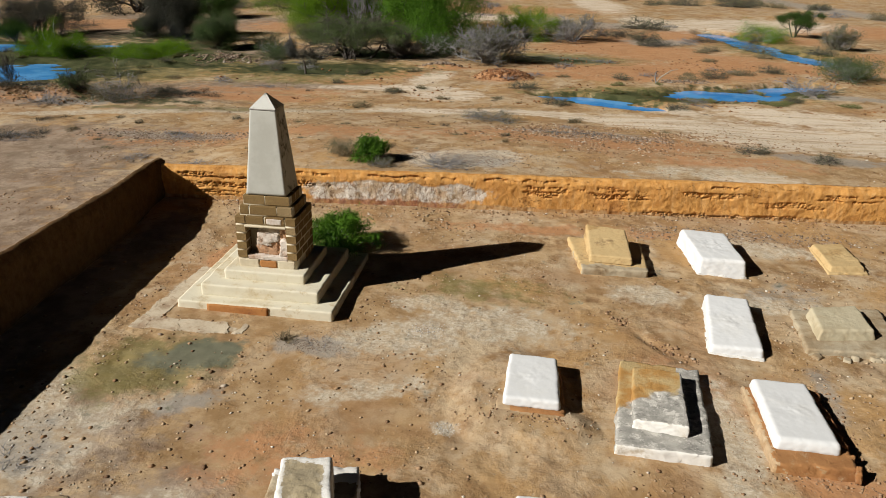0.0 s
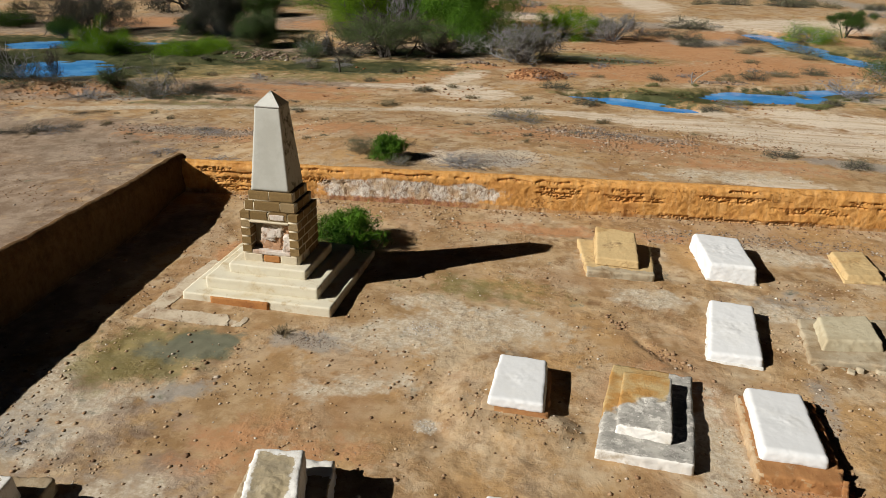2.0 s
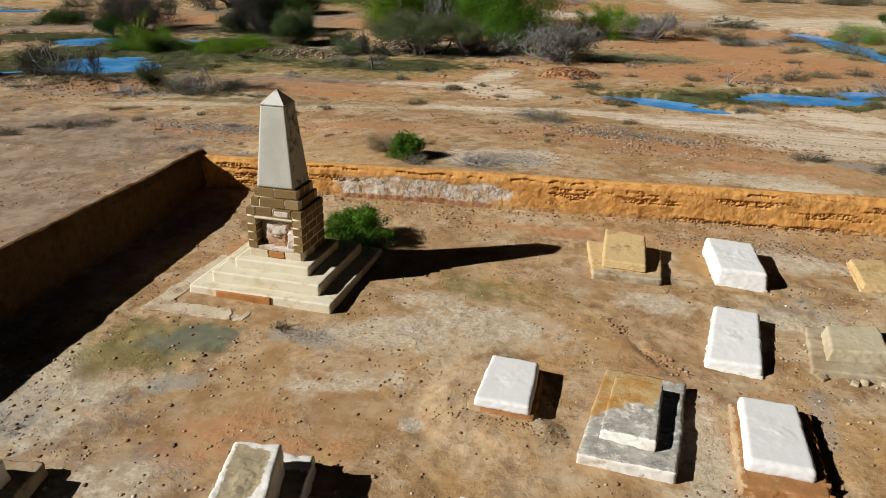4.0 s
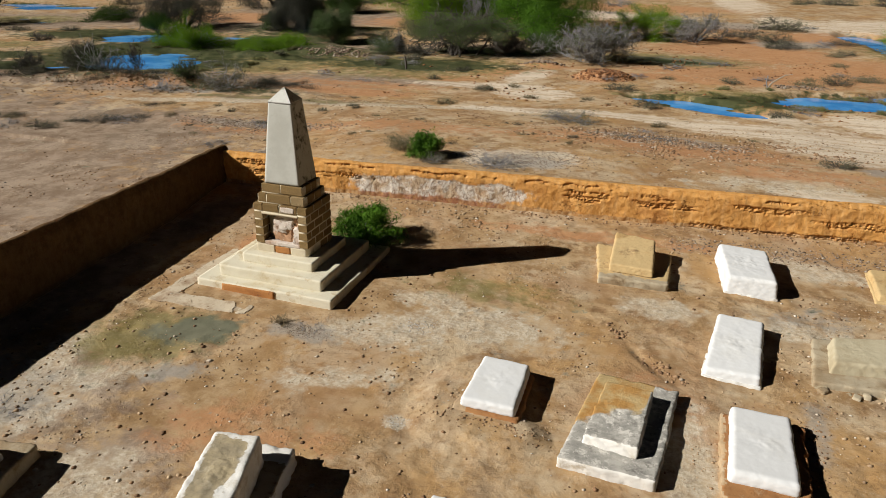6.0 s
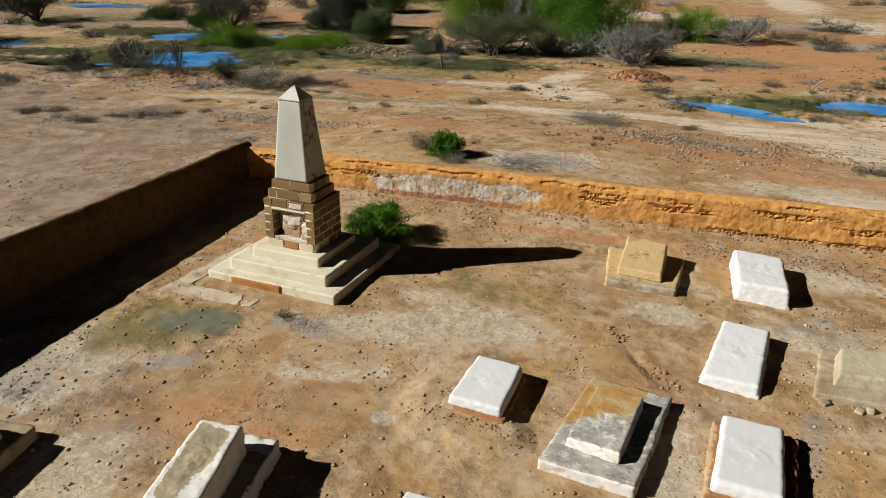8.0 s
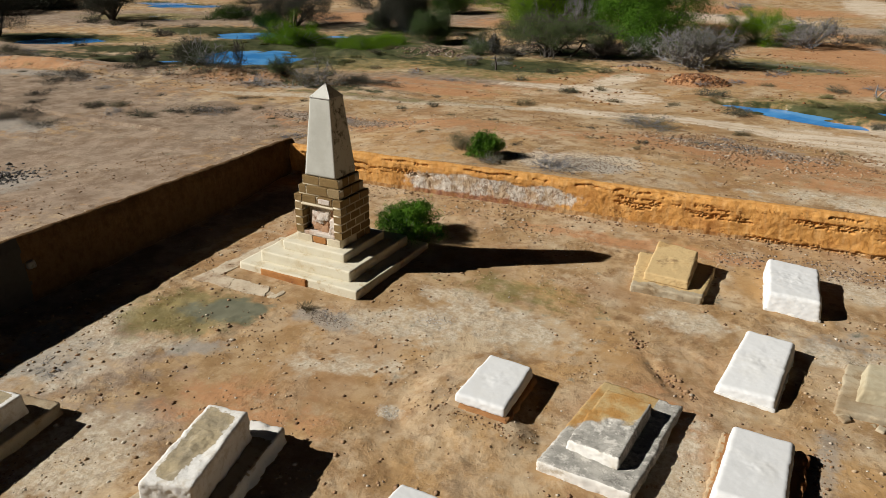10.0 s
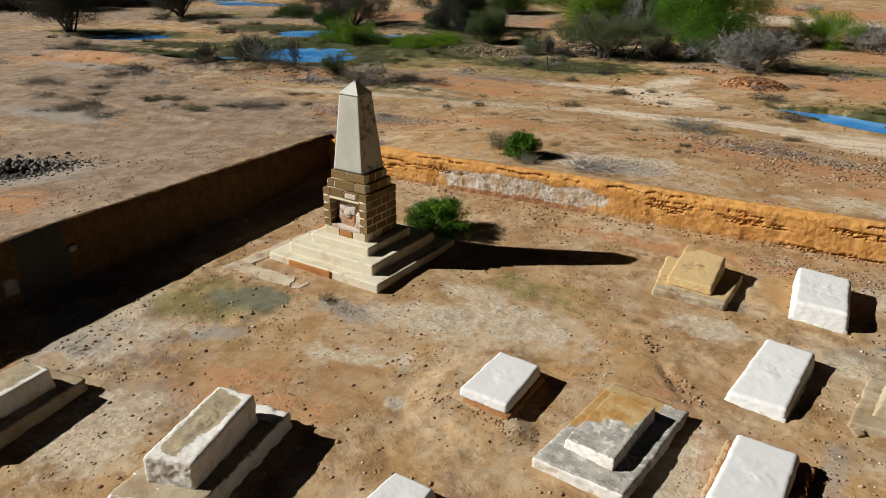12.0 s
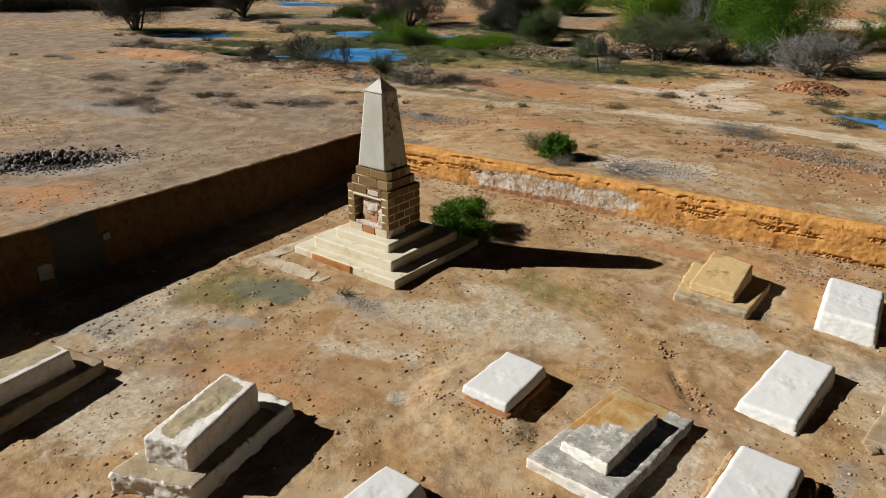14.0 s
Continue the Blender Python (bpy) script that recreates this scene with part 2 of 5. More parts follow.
def soil():
    p = Paint("soil", 0.95, spec=0.15)
    big, mid, fine = p.noise(0.3, 6, 0.6, warp=0.15), p.noise(1.3, 8, 0.66, warp=0.15), p.noise(12, 8, 0.7)
    c = p.mix(p.span(mid, 0.38, 0.64), (0.265, 0.162, 0.075), (0.42, 0.295, 0.165))
    c = p.mix(p.span(big, 0.45, 0.62, 0, 0.7), c, (0.385, 0.225, 0.09))
    c = p.mix(p.span(p.noise(0.5, 8, 0.66, warp=0.15), 0.5, 0.62, 0, 0.8), c, (0.47, 0.365, 0.24))
    c = p.mix(p.span(p.noise(0.8, 8, 0.7, warp=0.15), 0.53, 0.64, 0, 0.8), c, (0.215, 0.122, 0.055))
    c = p.mix(p.span(p.noise(3.2, 7, 0.68, warp=0.15), 0.54, 0.68, 0, 0.55), c, (0.23, 0.125, 0.055))
    c = p.mix(p.span(p.noise(2.3, 7, 0.68, warp=0.15), 0.55, 0.68, 0, 0.5), c, (0.43, 0.31, 0.18))
    c = p.mix(p.span(p.noise(0.23, 8, 0.68, warp=0.4), 0.49, 0.6, 0, 0.55), c, p.mix(mid, (0.23, 0.122, 0.055), (0.34, 0.20, 0.10)))
    vein = p.sum(p.sum(p.noise(0.65, 6, 0.62, warp=0.15), 0.5, 'SUBTRACT'), 0.0, 'ABSOLUTE')
    c = p.mix(p.sum(p.span(vein, 0.0, 0.09, 0.4, 0), p.span(p.noise(0.35, 3), 0.45, 0.6), 'MULTIPLY'), c, (0.50, 0.41, 0.29))
    edge = p.span(p.noise(1.7, 9, 0.7, warp=0.15), 0.22, 0.78, -0.62, 0.62, False)

    def zone(name, a=0.24, b=0.72):
        return p.span(p.sum(p.attr(name), edge), a, b)
    c = p.mix(p.sum(zone("dun"), 0.85, 'MULTIPLY'), c, p.mix(p.span(mid, 0.35, 0.65), (0.168, 0.121, 0.087), (0.29, 0.225, 0.172)))
    c = p.mix(p.sum(zone("red"), 0.9, 'MULTIPLY'), c, p.mix(mid, (0.33, 0.15, 0.062), (0.47, 0.26, 0.13)))
    streak = p.span(p.noise(1.1, 8, 0.7, stretch=(0.22, 1.5, 1)), 0.38, 0.56, 0.4, 1.0)
    c = p.mix(p.sum(zone("pale"), streak, 'MULTIPLY'), c, p.mix(fine, (0.50, 0.41, 0.30), (0.68, 0.585, 0.47)))
    c = p.mix(p.sum(zone("chalk"), p.span(p.noise(3.4, 8, 0.72), 0.38, 0.58, 0.45, 0.95), 'MULTIPLY'), c, p.mix(p.span(fine, 0.35, 0.65), (0.36, 0.29, 0.20), (0.56, 0.49, 0.385)))
    c = p.mix(p.sum(zone("olive"), 0.8, 'MULTIPLY'), c, p.mix(p.span(mid, 0.35, 0.65), (0.135, 0.115, 0.036), (0.225, 0.185, 0.072)))
    c = p.mix(p.sum(zone("ash"), 0.75, 'MULTIPLY'), c, p.mix(fine, (0.15, 0.135, 0.115), (0.42, 0.385, 0.335)))
    # crumbled, cloddy ground beside trodden, smooth ground
    rugged = p.span(p.noise(0.55, 6, 0.62, warp=0.3), 0.43, 0.6)
    clod = p.noise(5.5, 7, 0.72, warp=0.25)
    c = p.mix(p.sum(p.span(clod, 0.52, 0.64, 0, 0.7), p.sum(p.sum(rugged, 0.75, 'MULTIPLY'), 0.25), 'MULTIPLY'), c, p.mix(0.6, c, (0.10, 0.052, 0.026)))
    c = p.mix(p.sum(p.span(clod, 0.45, 0.33, 0, 0.4), rugged, 'MULTIPLY'), c, (0.53, 0.42, 0.29))
    c = p.mix(p.span(fine, 0.54, 0.70, 0, 0.24), c, p.mix(0.6, c, (0.085, 0.05, 0.025)))
    c = p.mix(p.span(fine, 0.46, 0.30, 0, 0.18), c, (0.50, 0.40, 0.28))
    c = p.mix(p.span(p.noise(42, 4, 0.75), 0.63, 0.71, 0, 0.22), c, (0.085, 0.056, 0.034))
    c = p.mix(p.span(p.noise(36, 4, 0.75, stretch=(1, 1, 1.3)), 0.63, 0.70, 0, 0.25), c, (0.56, 0.49, 0.39))
    # damp mud, with the grey sheen of reflected sky put into its colour
    c = p.mix(p.sum(zone("sky_sheen"), 0.85, 'MULTIPLY'), c, p.mix(mid, (0.098, 0.106, 0.07), (0.15, 0.152, 0.115)))
    wet = zone("wet")
    c = p.mix(p.sum(wet, 0.97, 'MULTIPLY'), c, p.mix(p.span(mid, 0.35, 0.65), (0.028, 0.036, 0.014), (0.072, 0.076, 0.034)))
    h = p.sum(p.sum(p.sum(fine, 0.32, 'MULTIPLY'), p.sum(p.sum(rugged, 0.85, 'MULTIPLY'), 0.15), 'MULTIPLY'), p.sum(p.noise(40, 5, 0.75), 0.03, 'MULTIPLY'))
    h = p.sum(h, p.sum(p.sum(clod, p.sum(p.sum(rugged, 0.8, 'MULTIPLY'), 0.15), 'MULTIPLY'), 1.3, 'MULTIPLY'))
    h = p.sum(h, p.sum(p.noise(2.0, 3, 0.5), 0.35, 'MULTIPLY'))
    return p.finish(c, h, 0.5, 0.05, p.span(wet, 0, 1, 0.95, 0.5))


def mud(name, dark, light, wash, deep, crumbs):
    """Mud plaster of the walls, washed bare to pale rubble where the mesh says so."""
    p = Paint(name, 0.95, spec=0.1)
    big, mid = p.noise(0.9, 5, 0.65), p.noise(5, 7, 0.7)
    run = p.noise(3.0, 6, 0.7, stretch=(3, 3, 0.6))
    c = p.mix(p.span(mid, 0.3, 0.7), dark, light)
    c = p.mix(p.span(run, 0.45, 0.7, 0, 0.45), c, wash)
    c = p.mix(p.span(big, 0.5, 0.7, 0, 0.5), c, deep)
    bare = p.span(p.sum(p.attr("bare"), p.span(p.noise(3.6, 8, 0.75), 0.2, 0.8, -0.5, 0.5, False)), 0.3, 0.6)
    pale = p.mix(p.span(p.noise(2.4, 7, 0.72), 0.44, 0.6), (0.60, 0.555, 0.49), (0.47, 0.36, 0.245))
    split = p.noise(2.6, 6, 0.7, stretch=(1.3, 1.3, 0.6), warp=1.4)
    pale = p.mix(p.span(p.sum(p.sum(split, 0.5, 'SUBTRACT'), 0.0, 'ABSOLUTE'), 0.0, 0.022, 0.9, 0), pale, (0.15, 0.07, 0.03))
    crack = p.noise(5.5, 5, 0.7, stretch=(1.2, 1.2, 0.7), warp=0.8)
    pale = p.mix(p.span(p.sum(p.sum(crack, 0.52, 'SUBTRACT'), 0.0, 'ABSOLUTE'), 0.0, 0.016, 0.7, 0), pale, (0.22, 0.12, 0.06))
    low = p.span(p.sum(p.attr("foot"), p.span(mid, 0.2, 0.8, -0.4, 0.4, False)), 0.4, 0.7)
    brick = p.mix(p.span(p.noise(9, 6, 0.75), 0.4, 0.6), (0.36, 0.165, 0.075), (0.19, 0.06, 0.025))
    pale = p.mix(p.sum(low, 0.9, 'MULTIPLY'), pale, brick)
    crumb = p.mix(p.span(run, 0.4, 0.6), *crumbs)
    c = p.mix(p.sum(low, 0.7, 'MULTIPLY'), c, crumb)
    c = p.mix(bare, c, pale)
    c = p.mix(p.span(p.noise(20, 5, 0.75), 0.55, 0.72, 0, 0.4), c, (0.20, 0.085, 0.026))
    c = p.mix(p.span(p.noise(1.6, 7, 0.7, warp=0.8), 0.54, 0.66, 0, 0.45), c, deep)
    pit = p.sum(p.span(p.noise(12, 5, 0.75, stretch=(0.9, 0.9, 1.6)), 0.55, 0.63), p.span(p.noise(1.1, 5, 0.65, stretch=(0.6, 0.6, 2.6)), 0.54, 0.62), 'MULTIPLY')
    c = p.mix(p.sum(pit, 0.6, 'MULTIPLY'), c, (0.13, 0.045, 0.016))
    h = p.sum(p.sum(mid, 0.9, 'MULTIPLY'), p.sum(p.noise(26, 6, 0.75), 0.35, 'MULTIPLY'))
    h = p.sum(p.sum(h, p.sum(split, 0.4, 'MULTIPLY')), pit, 'SUBTRACT')
    return p.finish(c, h, 0.7, 0.05)


def lime(name, clean, dirty, amount=0.5, dark=None, grain=18.0, lo=0.48, relief=0.5, spread=0.54):
    """Limewash or plaster with two tones, grime and fine relief."""
    p = Paint(name, 0.88, spec=0.25)
    big, mid, fine = p.noise(1.3, 5, 0.65), p.noise(5.5, 6, 0.7, warp=0.5), p.noise(grain, 5, 0.7)
    c = p.mix(p.span(big, lo, lo + 0.2, 0, amount), clean, dirty)
    c = p.mix(p.span(mid, 0.52, 0.72, 0, amount * 0.8), c, dirty)
    if dark:
        c = p.mix(p.span(p.noise(2.6, 7, 0.75, warp=0.2), spread, spread + 0.12, 0, 0.85), c, dark)
        c = p.mix(p.span(p.noise(9, 6, 0.8), 0.6, 0.7, 0, 0.7), c, dark)
    h = p.sum(p.sum(mid, 0.8, 'MULTIPLY'), p.sum(fine, 0.5, 'MULTIPLY'))
    return p.finish(c, h, relief, 0.025)


def bared():
    """Old limewash worn to buff render where the mesh says so."""
    p = Paint("bared_limewash", 0.9, spec=0.2)
    mid, fine = p.noise(5.5, 7, 0.72, warp=0.4), p.noise(18, 6, 0.75)
    white = p.mix(p.span(mid, 0.45, 0.66, 0, 0.8), (0.66, 0.645, 0.61), (0.50, 0.45, 0.37))
    white = p.mix(p.span(p.noise(9, 6, 0.8), 0.6, 0.7, 0, 0.6), white, (0.36, 0.30, 0.22))
    buff = p.mix(p.span(p.noise(3.0, 7, 0.7), 0.4, 0.6), (0.36, 0.295, 0.185), (0.27, 0.225, 0.15))
    buff = p.mix(p.span(fine, 0.55, 0.7, 0, 0.6), buff, (0.17, 0.14, 0.095))
    buff = p.mix(p.span(mid, 0.54, 0.66, 0, 0.5), buff, (0.46, 0.41, 0.32))
    worn = p.span(p.sum(p.attr("worn"), p.span(p.noise(7, 8, 0.75, warp=0.4), 0.2, 0.8, -0.55, 0.55, False)), 0.4, 0.56)
    return p.finish(p.mix(worn, white, buff), p.sum(p.sum(mid, 0.9, 'MULTIPLY'), p.sum(fine, 0.5, 'MULTIPLY')), 0.5, 0.03)


def rocky(name, tones, grain=22.0, island=True, rough=0.92):
    p = Paint(name, rough, spec=0.2)
    r = p.random(island)
    fine = p.noise(grain, 5, 0.7)
    c = p.mix(p.span(r, 0.0, 0.5, smooth=False), tones[0], tones[1])
    c = p.mix(p.span(r, 0.6, 0.8), c, tones[2])
    c = p.mix(p.span(r, 0.9, 0.93), c, tones[3])
    c = p.mix(p.span(fine, 0.35, 0.7, 0.0, 0.5), c, p.mix(0.5, c, (0.08, 0.05, 0.03)))
    return p.finish(c, fine, 0.6, 0.02)


def leafy(name, a, b, c3):
    p = Paint(name, 0.9, spec=0.04)
    r = p.random(True)
    c = p.mix(r, a, b)
    c = p.mix(p.span(p.noise(0.9, 3), 0.45, 0.7, 0, 0.8), c, c3)
    return p.finish(c)


def twiggy(name, a, b):
    p = Paint(name, 0.9, spec=0.15)
    c = p.mix(p.noise(6, 4, 0.7), a, b)
    return p.finish(c, p.noise(40, 3), 0.4, 0.01)


def water_paint():
    p = Paint("sky_blue_pool_water", 0.08, spec=0.5)
    p.b.inputs["IOR"].default_value = 1.33
    # base colour carries the sky's blue reflection; the world sky reflects too dimly
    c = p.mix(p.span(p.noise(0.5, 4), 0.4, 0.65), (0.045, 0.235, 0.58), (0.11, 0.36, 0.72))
    return p.finish(c, p.noise(5, 3, 0.6, stretch=(1, 2.5, 1)), 0.08, 0.02)


def patchy():
    """Ochre plaster giving way to broken grey cement and flakes of white."""
    p = Paint("ochre_and_cement", 0.92, spec=0.2)
    mid, fine = p.noise(3.5, 8, 0.72), p.noise(16, 6, 0.75)
    grey = p.mix(p.span(mid, 0.38, 0.62), (0.26, 0.25, 0.225), (0.40, 0.38, 0.34))
    grey = p.mix(p.span(p.noise(5, 7, 0.72), 0.52, 0.6, 0, 0.9), grey, (0.58, 0.55, 0.50))
    grey = p.mix(p.span(p.noise(6, 7, 0.72), 0.54, 0.64, 0, 0.7), grey, (0.15, 0.14, 0.125))
    grey = p.mix(p.span(fine, 0.58, 0.72, 0, 0.6), grey, (0.09, 0.07, 0.066))
    warm = p.mix(p.span(p.noise(1.6, 6, 0.65), 0.42, 0.6), (0.42, 0.31, 0.15), (0.36, 0.195, 0.06))
    warm = p.mix(p.span(mid, 0.5, 0.7, 0, 0.6), warm, (0.29, 0.19, 0.085))
    line = p.sum(p.axis(1), p.sum(p.axis(0), -0.45, 'MULTIPLY'))
    line = p.sum(line, p.span(p.axis(0), 6.6, 6.85, 0, -2.0))
    line = p.sum(line, p.span(p.noise(2.2, 5, 0.6), 0.2, 0.8, -0.35, 0.35, False))
    c = p.mix(p.span(line, -4.78, -4.6), grey, warm)
    return p.finish(c, p.sum(p.sum(mid, 1.5, 'MULTIPLY'), fine), 0.5, 0.025)


SOIL, PATCHY = soil(), patchy()
MUD = mud("ochre_mud", (0.44, 0.205, 0.053), (0.62, 0.325, 0.098), (0.63, 0.41, 0.19), (0.39, 0.16, 0.044), ((0.46, 0.33, 0.19), (0.27, 0.13, 0.05)))
# the same wall mud, darkened to put the west wall's shade into colour
SHADED_MUD = mud("shaded_mud", (0.085, 0.046, 0.019), (0.135, 0.078, 0.035), (0.16, 0.10, 0.05), (0.065, 0.036, 0.014), ((0.10, 0.065, 0.036), (0.06, 0.036, 0.018)))
WHITE = lime("whitewash", (0.60, 0.605, 0.605), (0.575, 0.555, 0.50), 0.25, relief=0.14)
CAP = lime("worn_whitewash", (0.50, 0.50, 0.46), (0.37, 0.355, 0.31), 0.6, (0.16, 0.15, 0.13))
CREAM = lime("cream_plaster", (0.585, 0.54, 0.42), (0.50, 0.42, 0.275), 0.8, (0.43, 0.345, 0.22), relief=0.3)
GREYPL = lime("grey_plaster", (0.42, 0.42, 0.38), (0.34, 0.335, 0.295), 0.55, None, 14, relief=0.25)
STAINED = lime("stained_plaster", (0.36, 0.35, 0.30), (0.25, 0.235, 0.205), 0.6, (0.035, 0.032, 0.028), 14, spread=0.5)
MORTAR = lime("cream_mortar", (0.54, 0.475, 0.35), (0.42, 0.34, 0.22), 0.5)
CEMENT = lime("weathered_cement", (0.25, 0.24, 0.225), (0.15, 0.145, 0.14), 0.8, (0.07, 0.066, 0.062))
PALE_OCHRE = lime("pale_ochre_cement", (0.48, 0.345, 0.17), (0.38, 0.235, 0.09), 0.85, (0.26, 0.17, 0.085), relief=0.4)
BUFF = lime("buff_cement", (0.33, 0.275, 0.185), (0.25, 0.195, 0.12), 0.8, (0.14, 0.11, 0.07))
DARKPATCH = lime("dark_repair", (0.055, 0.05, 0.045), (0.035, 0.032, 0.03), 0.6)
CREAMCEM = lime("cream_cement", (0.45, 0.395, 0.275), (0.34, 0.275, 0.17), 0.7)
APRON = lime("worn_pale_plaster", (0.50, 0.42, 0.31), (0.36, 0.265, 0.175), 0.9, (0.29, 0.20, 0.125))
DIRTYWHITE = lime("flaking_limewash", (0.58, 0.565, 0.53), (0.38, 0.335, 0.265), 0.7, (0.20, 0.165, 0.12), 18, 0.55)
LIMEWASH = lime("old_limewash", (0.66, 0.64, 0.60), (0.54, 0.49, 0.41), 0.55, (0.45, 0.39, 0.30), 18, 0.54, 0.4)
BARED = bared()
CRUMBLE = lime("crumbling_red_masonry", (0.33, 0.16, 0.06), (0.24, 0.10, 0.035), 0.9, (0.36, 0.25, 0.145), 34, 0.46, 0.8)
STEPCEM = lime("broken_pale_cement", (0.38, 0.32, 0.225), (0.28, 0.205, 0.12), 0.95, (0.20, 0.135, 0.075), 14, 0.44, 0.8)
REMNANT = lime("crumbling_plaster", (0.54, 0.48, 0.42), (0.34, 0.20, 0.12), 0.9, (0.17, 0.095, 0.05), 30, 0.46)
RECESS = lime("flaked_brown_plaster", (0.40, 0.235, 0.135), (0.29, 0.135, 0.06), 0.9, (0.55, 0.49, 0.42), 30, 0.46, 0.8, 0.5)
REDBASE = lime("red_earth_masonry", (0.36, 0.16, 0.05), (0.27, 0.105, 0.032), 0.8, (0.15, 0.065, 0.028))
BROWN = rocky("brown_block", [(0.155, 0.098, 0.036), (0.215, 0.142, 0.058), (0.175, 0.11, 0.044), (0.27, 0.195, 0.10)], 26, False)
PEBBLE = rocky("pebble", [(0.30, 0.195, 0.11), (0.42, 0.31, 0.195), (0.18, 0.11, 0.062), (0.55, 0.50, 0.42)])
GREYCLOD = rocky("pale_clod", [(0.27, 0.225, 0.165), (0.38, 0.33, 0.26), (0.20, 0.15, 0.10), (0.47, 0.43, 0.36)])
GRAVEL = rocky("gravel", [(0.20, 0.135, 0.09), (0.29, 0.225, 0.17), (0.11, 0.078, 0.056), (0.42, 0.37, 0.31)])
REDSTONE = rocky("brown_rubble", [(0.24, 0.135, 0.07), (0.33, 0.215, 0.125), (0.14, 0.08, 0.045), (0.44, 0.37, 0.29)])
DARKSTONE = rocky("dark_stone", [(0.10, 0.094, 0.09), (0.21, 0.195, 0.18), (0.06, 0.056, 0.055), (0.34, 0.30, 0.26)], 22, False)
DARKCHIP = rocky("dark_chipping", [(0.075, 0.072, 0.072), (0.15, 0.14, 0.13), (0.05, 0.047, 0.047), (0.25, 0.22, 0.19)])
LEAF = leafy("green_leaf", (0.05, 0.118, 0.011), (0.10, 0.205, 0.020), (0.034, 0.082, 0.011))
LEAF_DARK = leafy("dark_leaf", (0.028, 0.062, 0.012), (0.06, 0.10, 0.022), (0.02, 0.042, 0.012))
LEAF_LIME = leafy("yellow_green_leaf", (0.085, 0.17, 0.010), (0.15, 0.25, 0.02), (0.05, 0.11, 0.010))
LEAF_GREY = leafy("grey_green_leaf", (0.10, 0.105, 0.062), (0.165, 0.15, 0.095), (0.07, 0.078, 0.048))
LEAF_SEDGE = leafy("sedge_leaf", (0.10, 0.115, 0.04), (0.17, 0.165, 0.07), (0.08, 0.095, 0.035))
LEAF_MIX = leafy("dull_green_leaf", (0.05, 0.085, 0.03), (0.085, 0.12, 0.045), (0.06, 0.065, 0.045))
LEAF_CROWN = leafy("grey_green_crown_leaf", (0.07, 0.105, 0.038), (0.12, 0.155, 0.062), (0.085, 0.088, 0.06))
LEAF_DUSK = leafy("dusky_leaf", (0.048, 0.05, 0.038), (0.08, 0.078, 0.06), (0.035, 0.037, 0.03))
TWIG = twiggy("grey_twig", (0.15, 0.148, 0.153), (0.275, 0.265, 0.27))
TWIG_DARK = twiggy("dark_twig", (0.055, 0.048, 0.043), (0.11, 0.095, 0.082))
STRAW = twiggy("dry_grass", (0.15, 0.115, 0.066), (0.25, 0.195, 0.115))
WATER = water_paint()

# ---- ground ----
def axis_steps(*spans):
    out = []
    for a, b, s in spans:
        out.append(np.arange(a, b - 1e-6, s))
    return np.concatenate(out)


gx = np.concatenate([[-3000, -1200, -500, -250, -150], axis_steps((-100, -54, 1.0), (-54, -8, 0.28), (-8, 13, 0.055), (13, 30, 0.28), (30, 62, 1.0)), [62, 80, 110, 180, 300, 600, 1400, 3000]])
gy = np.concatenate([[-3000, -900, -300, -120, -60, -35, -22, -15, -12], axis_steps((-10, 9.5, 0.055), (9.5, 40, 0.2), (40, 110, 0.7)), [110, 125, 150, 200, 300, 600, 1400, 3000]])
X, Y = np.meshgrid(gx, gy)
xs, ys = X.ravel(), Y.ravel()
idx = np.arange(len(xs)).reshape(X.shape)
quads = np.stack([idx[:-1, :-1], idx[:-1, 1:], idx[1:, 1:], idx[1:, :-1]], -1).reshape(-1, 4)
ground = tagged(solid("ground", np.c_[xs, ys, height(xs, ys)], quads, SOIL, smooth=True), "dry tan and red soil with pale salt crusts and damp patches", "ground", kind="structure")

ROAD_WEST = [(-13.5, 16.1, 5.5, 0.55, 19), (-6.5, 18.1, 5.0, 0.5, 13)]
ROAD = [(-0.5, 19.6, 4, 0.6, 9), (4, 20.4, 4, 0.8, 2), (8.5, 19.8, 3.6, 1.6, -8), (12.5, 18.6, 4, 2.7, -30), (16, 17.5, 5, 3.2, -35), (18, 21.5, 6, 2.0, -22),
        (13, 61, 3.0, 7, 15), (9, 80, 3, 12, 8), (-1.0, 23.6, 2.2, 1.5, 18), (-2.4, 28.2, 1.0, 2.6, -15), (14.5, 22.6, 3.6, 1.5, -25), (11.5, 16.2, 3.0, 1.6, -32)]
PALE_IN = [(2.0, 10.9, 1.3, 0.55, 20), (-2.7, -0.72, 1.0, 0.16, 3), (-3.66, 0.4, 0.2, 1.3, -4), (1.8, -0.2, 1.1, 0.8, 0), (0.8, -0.6, 1.0, 0.5, 20), (2.75, -3.05, 0.3, 0.22, 0), (7.4, -2.6, 0.45, 1.8, 0), (9.4, 2.6, 1.2, 0.5, -10), (9.8, 5.8, 1.6, 0.6, 0),
           (-3.4, -4.6, 0.9, 1.2, 0), (-1.0, -6.4, 1.0, 1.3, 20), (-4.0, -3.3, 0.5, 1.0, 10), (6.6, 2.6, 1.0, 0.5, 0), (3.2, 0.6, 1.6, 0.8, 0), (1.9, 1.2, 1.0, 0.4, 0)]
PALE_FAR = [(1.4, 10.4, 2.2, 1.3, 15), (10.6, 10.2, 1.8, 0.55, 3), (9.5, 23.0, 2.5, 1.0, -20), (-4, 25, 4, 1.0, 10), (22, 62, 10, 6, 20), (-8, 62, 14, 4, 0)]
